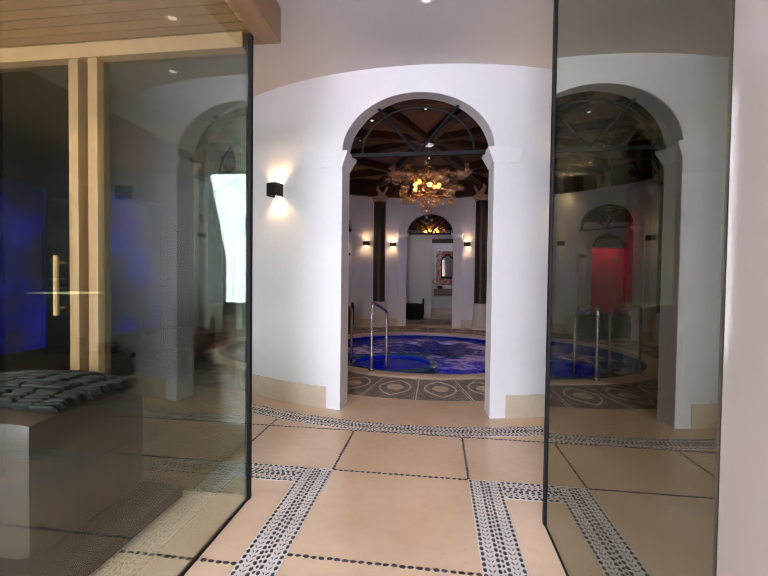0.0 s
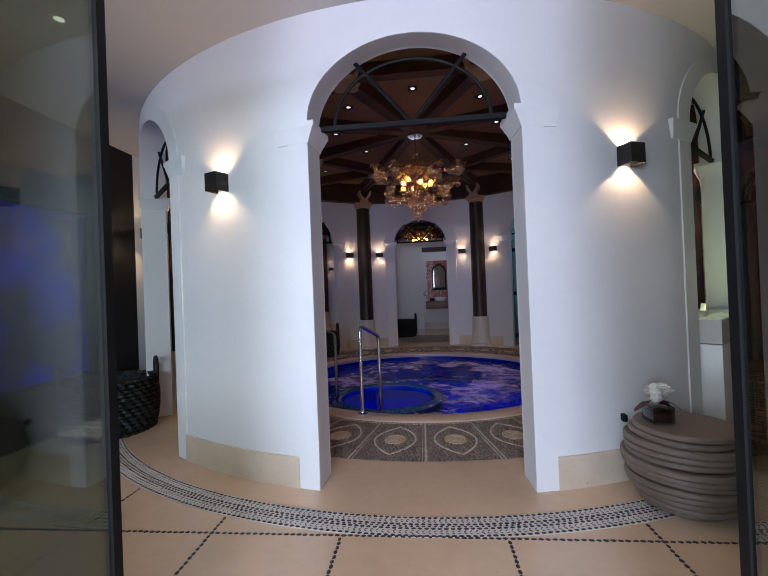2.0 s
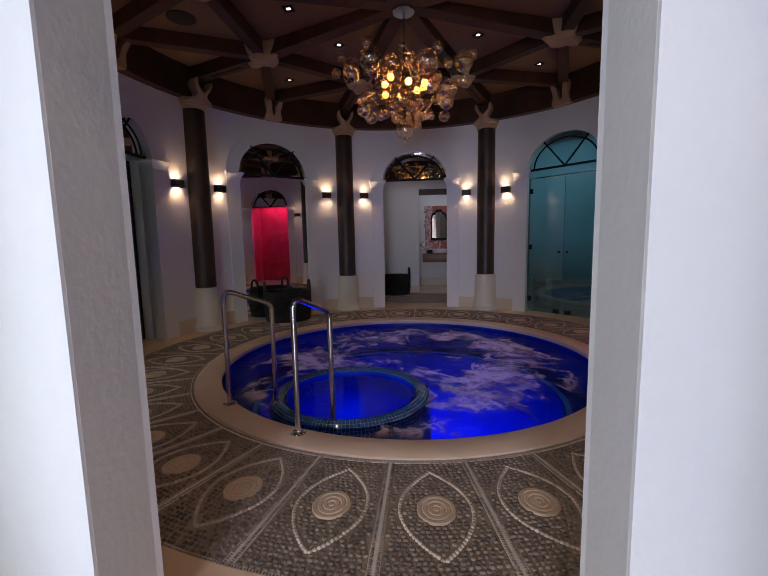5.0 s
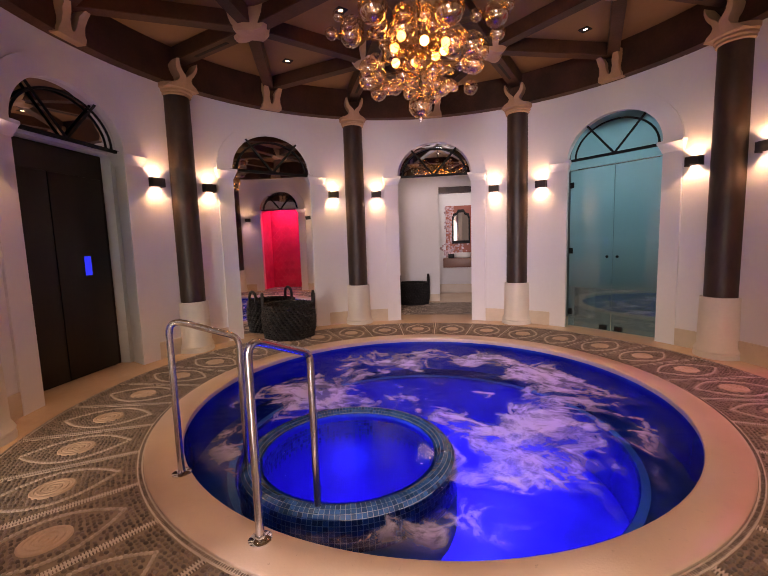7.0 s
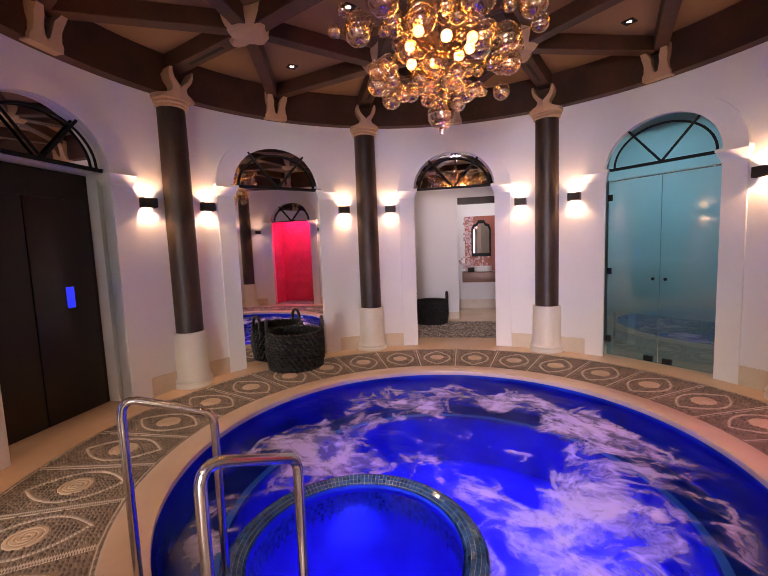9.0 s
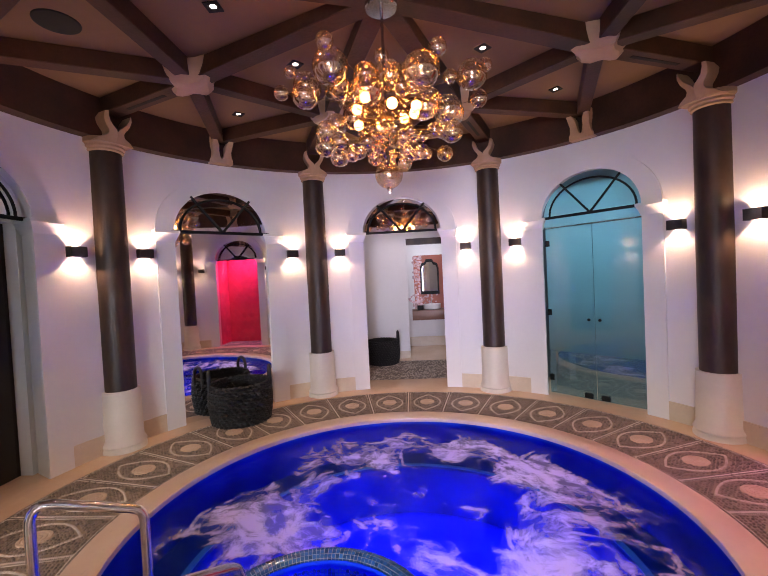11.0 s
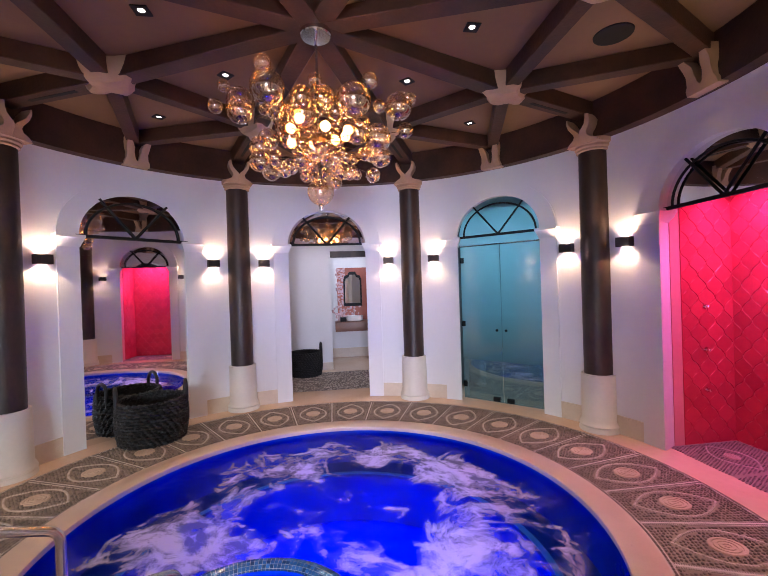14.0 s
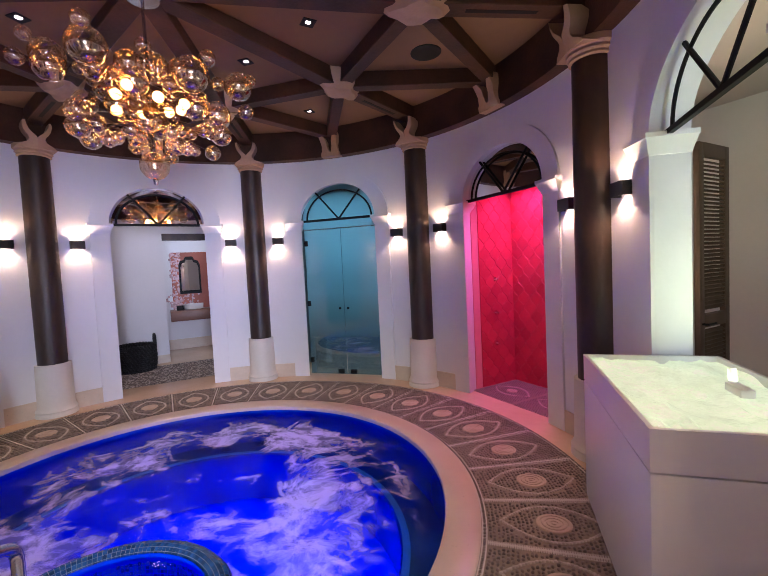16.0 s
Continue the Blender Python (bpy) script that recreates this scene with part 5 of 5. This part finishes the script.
def shell_mosaic():
    """Pearly chips set round the mirror."""
    t = thing("shell_mosaic", "pearly pink mosaic of uneven chips beside the mirror", "mosaic", "", pose(0, 6.824, 0))
    rnd = random.Random(8)
    chip = bmesh.new()
    lathe(chip, [(1.0, 0.0), (0.86, 0.25), (0.0001, 0.3)], 7, m=pose(0, 0, 0, 90, 0, 0), cap=False)
    me = mesh_of("chip", chip, pearl)
    for i in range(190):
        x, z = rnd.uniform(0.16, 0.36), rnd.uniform(0.90, 2.13)
        if i > 130:
            x, z = rnd.uniform(0.04, 0.70), rnd.uniform(0.90, 1.22)
        o = new("chip", me)
        o.parent = t
        s = rnd.uniform(0.018, 0.034)
        o.matrix_basis = pose(x, 0, z, rnd.uniform(-8, 8), rnd.uniform(0, 360), rnd.uniform(-8, 8)) @ Matrix.Diagonal((s, 0.02, s * rnd.uniform(0.7, 1.1), 1))


pearl = material("pearl", (0.46, 0.28, 0.27), 0.3, metal=0.25, vary=0.1, scale=30, each=0.3)
shell_mosaic()


# ---- pebbles, mosaic and tiles: many small pieces, last ----
PEB = np.array([(math.cos(a), math.sin(a)) for a in np.linspace(0, 2 * math.pi, 7)[:-1] + 0.3])


def pebble_mesh(name, items, mats, z=0.0, height=0.007):
    """items: x, y, turn, half length, half width, material number. Low domes, joined."""
    n = len(items)
    it = np.array([i[:5] for i in items], float)
    rnd = np.random.default_rng(4)
    ca, sa = np.cos(it[:, 2]), np.sin(it[:, 2])
    vs = []
    for k, zz in ((0.94, -0.006), (1.0, height * 0.45), (0.62, height)):
        wob = 1 + rnd.uniform(-0.14, 0.14, (n, 6))
        px = PEB[None, :, 0] * it[:, 3, None] * k * wob
        py = PEB[None, :, 1] * it[:, 4, None] * k * wob
        X = it[:, 0, None] + px * ca[:, None] - py * sa[:, None]
        Y = it[:, 1, None] + px * sa[:, None] + py * ca[:, None]
        lift = rnd.uniform(-0.002, 0.002, (n, 1))
        vs.append(np.stack([X, Y, np.full_like(X, z + zz) + (lift if k < 1 and zz > 0 else 0)], -1))
    V = np.concatenate(vs, 1).reshape(-1, 3)
    faces, idx = [], []
    for i, it_ in enumerate(items):
        o = i * 18
        for a in (0, 6):
            for k in range(6):
                j = (k + 1) % 6
                faces.append((o + a + k, o + a + j, o + a + 6 + j, o + a + 6 + k))
        faces.append(tuple(o + 12 + k for k in range(6)))
        idx += [it_[5]] * 13
    me = bpy.data.meshes.new(name)
    me.from_pydata(V.tolist(), [], faces)
    for m in mats:
        me.materials.append(m)
    me.polygons.foreach_set("material_index", idx)
    me.polygons.foreach_set("use_smooth", [True] * len(faces))
    me.update()
    return me


def pebble_parts(items, parent, mats, z, height):
    """The nearest pebbles, each an object of its own on one of a few shared meshes."""
    shapes = {}
    for x, y, a, l, w, k in items:
        if k not in shapes:
            shapes[k] = pebble_mesh("pebble", [(0, 0, 0, 1.0, 0.72, 0)], [mats[k]], 0.0, 1.0)
            co = np.empty(18 * 3)
            shapes[k].vertices.foreach_get("co", co)
            co = co.reshape(-1, 3)
            co[:6, 2], co[6:12, 2], co[12:, 2] = -0.5, 0.45, 1.0
            shapes[k].vertices.foreach_set("co", co.ravel())
        o = new("pebble", shapes[k])
        o.parent = parent
        o.matrix_basis = pose(x, y, z, 0, 0, math.degrees(a)) @ Matrix.Diagonal((l, w / 0.72, height, 1))


rng = random.Random(21)
EYE_L, EYE_W, R_MED, PANELS = 0.31, 0.172, 2.563, 32


def deck_pebbles():
    out = []
    d = 360 / PANELS
    rows_ = int((R_EDGE - R_PEB - 0.03) / 0.025)
    for j in range(rows_):
        r = R_PEB + 0.026 + j * 0.025
        n = int(2 * math.pi * r / 0.029)
        for i in range(n):
            th = 360 * (i + 0.5 * (j % 2) + rng.uniform(-0.18, 0.18)) / n
            rr = r + rng.uniform(-0.004, 0.004)
            c = (math.floor(th / d) + 0.5) * d
            u = radians(th - c) * rr
            v = rr - R_MED
            edge = radians(d / 2) * rr - abs(u)
            if edge < 0.034:
                continue
            if (u / 0.098) ** 2 + (v / 0.110) ** 2 < 1:
                continue
            if abs(v) < EYE_L + 0.01:
                gap = abs(abs(u) - EYE_W * (1 - (v / EYE_L) ** 2))
                if gap < 0.0175 * (1 + 0.8 * abs(v) / EYE_L):
                    continue
            x, y, _ = polar(th, rr)
            out.append((x, y, radians(-th) + rng.uniform(-0.5, 0.5), rng.uniform(0.0115, 0.0145), rng.uniform(0.0085, 0.0105), 0))
    for p in range(PANELS):
        c = (p + 0.5) * d
        for s in (-1, 1):      # ladder of dark slivers on pale beds between the panels
            r = R_PEB + 0.02
            while r < R_EDGE - 0.012:
                th = c + s * (d / 2 - math.degrees(0.015 / r))
                x, y, _ = polar(th, r)
                out.append((x, y, radians(-th), 0.0095, 0.0030, 0))
                r += 0.0125
            v = -EYE_L
            while v < EYE_L:   # the eye's outline
                u = s * EYE_W * (1 - (v / EYE_L) ** 2)
                slope = math.atan2(-2 * EYE_W * v / EYE_L ** 2 * s, 1)
                r = R_MED + v
                th = c + math.degrees(u / r)
                x, y, _ = polar(th, r)
                out.append((x, y, radians(90 - th) - slope, 0.0125, 0.0098, 1))
                v += 0.0205 * math.cos(slope)
    for r, kind, step in ((R_PEB - 0.006, 0, 0.013), (R_EDGE - 0.008, 0, 0.014)):
        n = int(2 * math.pi * r / step)
        for i in range(n):
            x, y, _ = polar(360 * i / n, r)
            out.append((x, y, radians(90 - 360 * i / n), 0.0105, 0.0032, kind))
    return out


deck_items = deck_pebbles()
near = [i for i in deck_items if i[1] < -2.62 and abs(i[0]) < 0.36][:290]
chosen = set(near)
rest = [i for i in deck_items if i not in chosen]
pm = [pebble_dark, pebble_pale]
ob = new("pebble_field", pebble_mesh("pebble_field", rest, pm, -0.008, 0.0085))
ob.parent = deck
tagged(ob, "dark and pale pebbles set in rows", kind="stuff")
pebble_parts(near, deck, pm, -0.008, 0.0085)
bed = bmesh.new()
for p in range(PANELS):
    th = p * 360 / PANELS
    sector(bed, [th - 0.52, th + 0.52], R_PEB + 0.012, R_EDGE - 0.016, -0.02, -0.0045)
sector(bed, span(0, 360, 3), R_COPE + 0.003, R_PEB + 0.010, -0.02, -0.0045)
sector(bed, span(0, 360, 3), R_EDGE - 0.020, R_EDGE - 0.001, -0.02, -0.0045)
part("mortar_bed", bed, grout_pale, deck, "pale mortar strips between the panels")
db = bmesh.new()
lathe(db, [(1.0, -0.5), (1.0, 0.6), (0.95, 1.0), (0.80, 1.0), (0.77, 0.35), (0.71, 0.35), (0.68, 1.0), (0.52, 1.0), (0.49, 0.35), (0.43, 0.35), (0.40, 1.0), (0.24, 1.0), (0.21, 0.35), (0.15, 0.35), (0.12, 1.0), (0.0001, 1.0)], 24, cap=False)
disc_me = mesh_of("medallion", db, medallion_stone)
for p in range(PANELS):
    o = new("medallion", disc_me)
    o.parent = deck
    o.matrix_basis = out_at((p + 0.5) * 360 / PANELS, R_MED, -0.006) @ Matrix.Diagonal((0.093, 0.105, 0.008, 1))


# pebble lines and herringbone bands in the corridor floor
def line(out, p, q, step=0.034, size=(0.0148, 0.0096), kind=0):
    p, q = Vector(p), Vector(q)
    n = int((q - p).length / step)
    a = math.atan2(q.y - p.y, q.x - p.x)
    for i in range(n):
        c = p.lerp(q, (i + 0.5) / n)
        out.append((c.x + rng.uniform(-0.0015, 0.0015), c.y + rng.uniform(-0.0015, 0.0015), a + rng.uniform(-0.15, 0.15), size[0] * rng.uniform(0.9, 1.1), size[1] * rng.uniform(0.9, 1.1), kind))


def strip(out, place, length):
    """A band 0.18 wide: dots, chevrons of thin slivers, three rows of dots, chevrons, dots. place(s, w) gives a point and the way along the band."""
    for w in (0.009, 0.071, 0.109, 0.171):
        n = int(length / 0.034)
        for i in range(n):
            x, y, a = place((i + 0.5 + 0.5 * (w > 0.1)) * length / n, w)
            out.append((x, y, a + rng.uniform(-0.2, 0.2), 0.0132, 0.0090, 0))
    for w, tilt in ((0.031, 0.65), (0.049, -0.65), (0.131, 0.65), (0.149, -0.65)):
        n = int(length / 0.030)
        for i in range(n):
            x, y, a = place((i + 0.5) * length / n, w)
            out.append((x, y, a + tilt + rng.uniform(-0.1, 0.1), 0.0105, 0.0028, 1))
    n = int(length / 0.031)
    for i in range(n):
        x, y, a = place((i + 0.5) * length / n, 0.09)
        out.append((x, y, a + rng.uniform(-0.2, 0.2), 0.0095, 0.0062, 0))


lines, bands = [], []
ring_low, ring_high = 3.728, 3.908
ARC = (112, 248)


def on_ring(s, w):
    th = ARC[0] + math.degrees(s / 3.82)
    x, y, _ = polar(th, ring_low + w)
    return x, y, radians(-th)


strip(bands, on_ring, radians(ARC[1] - ARC[0]) * 3.82)
XL, XR, Y1 = -0.44, 0.405, -4.57
for x0 in (XL - 0.18, XR):
    strip(bands, lambda s, w: (x0 + w, Y1 - s, math.pi / 2), 4.7)
strip(bands, lambda s, w: (XL - 0.18 - s, Y1 - w, 0.0), 2.75)
strip(bands, lambda s, w: (XR + 0.18 + s, Y1 - w, 0.0), 2.2)
for x in (XL, XR):
    line(lines, (x, -3.92), (x, Y1))
for x in (-1.14, 1.13, -1.9, 1.9):
    line(lines, (x, -math.sqrt(3.92 ** 2 - x * x)), (x, Y1))
for x in (-2.7, 2.65):
    line(lines, (x, -math.sqrt(3.92 ** 2 - x * x)), (x, Y1))
line(lines, (-3.4, -3.905), (3.4, -3.905))
line(lines, (XL, Y1), (XR, Y1))
for y in (-5.364, -6.16, -6.95, -7.75):
    line(lines, (XL, y), (XR, y))
for y in (-5.45, -6.3):
    line(lines, (-3.4, y), (XL - 0.18, y))
for x in (-1.45, -2.3):
    line(lines, (x, Y1 - 0.18), (x, -7.5))
base = bpy.data.objects["floor"]
bm = bmesh.new()
sector(bm, span(*ARC, 1.5), ring_low - 0.004, ring_high + 0.004, -0.01, 0.0022)
for x0 in (XL - 0.184, XR - 0.004):
    box(bm, x0, x0 + 0.188, -9.27, Y1 + 0.004, -0.01, 0.0022)
box(bm, -3.37, XL - 0.184, Y1 - 0.184, Y1 + 0.004, -0.01, 0.0022)
box(bm, XR + 0.184, 2.79, Y1 - 0.184, Y1 + 0.004, -0.01, 0.0022)
part("mosaic_bed", bm, material("mosaic_mortar", (0.70, 0.65, 0.59), 0.8, vary=0.07, scale=20, bump=0.2, bump_scale=150), base, "pale mosaic band with herringbone slivers")
fm = [pebble_black, pebble_pale]
ob = new("mosaic_pieces", pebble_mesh("mosaic_pieces", bands, [pebble_black, material("sliver_grey", (0.13, 0.12, 0.115), 0.5, vary=0.1, each=0.3)], 0.002, 0.003))
ob.parent = base
tagged(ob, "black dots and grey slivers of the mosaic bands", kind="stuff")
near = [i for i in lines if abs(i[0]) < 1.5 and i[1] > -4.6][:250]
chosen = set(near)
ob = new("pebble_lines", pebble_mesh("pebble_lines", [i for i in lines if i not in chosen], fm, 0.0, 0.0035))
ob.parent = base
tagged(ob, "dotted black pebble lines", kind="stuff")
pebble_parts(near, base, fm, 0.0, 0.0035)


# mosaic of the tub's rim
def tile_patch(b, corners, n, lift=0.0025):
    """One tile: four corners on a surface, raised a little along n."""
    c = sum(corners, Vector()) / 4
    low = [b.verts.new(c + (p - c) * 0.90) for p in corners]
    top = [b.verts.new(c + (p - c) * 0.84 + n * lift) for p in corners]
    b.faces.new(top)
    for k in range(4):
        b.faces.new((low[k], low[(k + 1) % 4], top[(k + 1) % 4], top[k]))


def rim_tiles():
    rim = bpy.data.objects["tub_rim"]
    ctrl = RIM
    n = 152
    b = bmesh.new()
    singles = []
    shared = {}
    for j in range(len(ctrl) - 1):
        (r0, z0), (r1, z1) = ctrl[j], ctrl[j + 1]
        for i in range(n):
            a0, a1 = 2 * math.pi * i / n, 2 * math.pi * (i + 1) / n
            am = (a0 + a1) / 2
            near_ = math.pi * 1.08 < am < math.pi * 1.92 and 5 <= j <= 9
            if near_:
                if j not in shared:
                    sb = bmesh.new()
                    h = math.pi / n
                    cs = [Vector((r * math.cos(s * h), r * math.sin(s * h), z)) for r, z, s in ((r0, z0, -1), (r0, z0, 1), (r1, z1, 1), (r1, z1, -1))]
                    nn = Vector((-(z1 - z0), 0, (r1 - r0))).normalized()
                    tile_patch(sb, cs, -nn if nn.z < 0 else nn)
                    shared[j] = mesh_of("tile", sb, rim_tile, smooth=False)
                singles.append((j, am))
                continue
            cs = [Vector((r * math.cos(a), r * math.sin(a), z)) for r, z, a in ((r0, z0, a0), (r0, z0, a1), (r1, z1, a1), (r1, z1, a0))]
            nn = (cs[1] - cs[0]).cross(cs[2] - cs[1]).normalized()
            radial = Vector((math.cos(am), math.sin(am), 0))
            want = radial * (1 if j < 8 else -1) * 0.5 + Vector((0, 0, 1 if 3 < j < 13 else 0))
            tile_patch(b, cs, nn if nn.dot(want) > 0 else -nn)
    o = part("rim_mosaic", b, rim_tile, rim, "", pose(-0.46, -0.94, 0))
    tagged(o, "small glossy blue-green mosaic tiles", kind="stuff")
    for j, am in singles:
        o = new("tile", shared[j])
        o.parent = rim
        o.matrix_basis = pose(-0.46, -0.94, 0, 0, 0, math.degrees(am))


rim_tiles()


# red ogee tiles of the shower niche
def ogee(w, h, k=0.955):
    pts = []
    for sx, sy in ((1, 1), (-1, 1), (-1, -1), (1, -1)):
        q = [(0.5, 0.0), (0.47, 0.10), (0.36, 0.19), (0.22, 0.27), (0.10, 0.36), (0.03, 0.45)]
        q = [(sx * x * w * k, sy * y * h * k) for x, y in q]
        if sx * sy < 0:
            q = q[::-1]
        pts += q[:-1] if sx * sy < 0 else q[:]
        if sx * sy > 0:
            pts.append((0.0, sy * 0.5 * h * k))
    out = []
    for p in pts:
        if not out or math.dist(out[-1], p) > 1e-4:
            out.append(p)
    return out


def shower_tiles():
    w, h = 0.19, 0.235
    shape = ogee(w, h, 0.975)

    def one(b, m, x0=-9.0, x1=9.0, z0=-9.0, z1=9.0):
        pts = [(min(max(x, x0), x1), min(max(z, z0), z1)) for x, z in shape]
        keep = [p for k, p in enumerate(pts) if math.dist(p, pts[k - 1]) > 1e-5]
        if len(keep) < 3:
            return
        cx, cz = sum(p[0] for p in keep) / len(keep), sum(p[1] for p in keep) / len(keep)
        low = [b.verts.new(m @ Vector((x, 0.0, z))) for x, z in keep]
        top = [b.verts.new(m @ Vector((cx + (x - cx) * 0.94, -0.006, cz + (z - cz) * 0.94))) for x, z in keep]
        b.faces.new(top)
        for k in range(len(keep)):
            j = (k + 1) % len(keep)
            b.faces.new((low[k], low[j], top[j], top[k]))

    sb = bmesh.new()
    one(sb, Matrix())
    me = mesh_of("tile", sb, red_tile, smooth=False)
    b = bmesh.new()
    for m0, length in ((pose(4.088, 0, 0, 0, 0, -90), 1.305), (pose(3.795, 0.653, 0, 0, 0, 0), 0.585), (pose(3.795, -0.653, 0, 0, 0, 180), 0.585)):
        e = length / 2 - 0.002
        for j in range(int(2.66 / (h / 2)) + 2):
            z = 0.06 + (j - 1) * h / 2
            for i in range(int(length / w) + 2):
                x = -length / 2 + i * w + 0.5 * w * (j % 2)
                if x - w / 2 > e:
                    continue
                m = m0 @ pose(x, 0, z)
                if abs(x) + w / 2 < e and h / 2 < z < 2.66 - h / 2:
                    o = new("tile", me)
                    o.parent = wall_shower
                    o.matrix_basis = m
                else:
                    one(b, m, -e - x, e - x, 0.006 - z, 2.66 - z)
    tagged(part("tile_border", b, red_tile, wall_shower), "cut red tiles along the edges", kind="stuff")
    # pebble floor of the niche
    b = bmesh.new()
    sheet(b, 3.33, 4.087, -0.652, 0.652, 0.003)
    fl = structure("floor_shower", b, grout, "pebble mosaic shower floor with two eye medallions")
    items = []
    for j in range(31):
        for i in range(45):
            x, y = 3.335 + j * 0.0245 + rng.uniform(-0.003, 0.003), -0.64 + (i + 0.5 * (j % 2)) * 0.0285 + rng.uniform(-0.003, 0.003)
            u, v = x - 3.68, abs(y) - 0.33
            gap = abs(abs(u) - 0.15 * (1 - (v / 0.26) ** 2))
            if y > 0.645 or (u / 0.06) ** 2 + (v / 0.075) ** 2 < 1 or (abs(v) < 0.27 and gap < 0.013) or abs(y) < 0.02:
                continue
            items.append((x, y, rng.uniform(-0.5, 0.5), 0.0105, 0.0085, 0))
    for s in (-1, 1):
        o = new("medallion", disc_me)
        o.parent = fl
        o.matrix_basis = pose(3.68, s * 0.33, 0.004) @ Matrix.Diagonal((0.055, 0.07, 0.008, 1))
        for q in (-1, 1):
            v = -0.26
            while v < 0.26:
                items.append((3.68 + q * 0.15 * (1 - (v / 0.26) ** 2), s * 0.33 + v, 1.57 + q * 0.9 * v / 0.26, 0.012, 0.007, 1))
                v += 0.021
    o = new("pebble_field", pebble_mesh("pebble_field", items, pm, 0.003, 0.006))
    o.parent = fl
    tagged(o, "dark and pale pebbles of the shower floor", kind="stuff")


shower_tiles()

# pebbles of the passage floor
paving = []
for j in range(55):
    for i in range(98):
        paving.append((-1.55 + (i + 0.5 * (j % 2)) * 0.035 + rng.uniform(-0.004, 0.004), 3.74 + j * 0.0255 + rng.uniform(-0.003, 0.003), rng.uniform(-0.6, 0.6), rng.uniform(0.0125, 0.0155), rng.uniform(0.0085, 0.0105), 1 if rng.random() < 0.4 else 0))
ob = new("pebble_field", pebble_mesh("pebble_field", paving, pm, 0.004, 0.006))
ob.parent = floor_passage
tagged(ob, "dark and pale pebbles of the passage floor", kind="stuff")
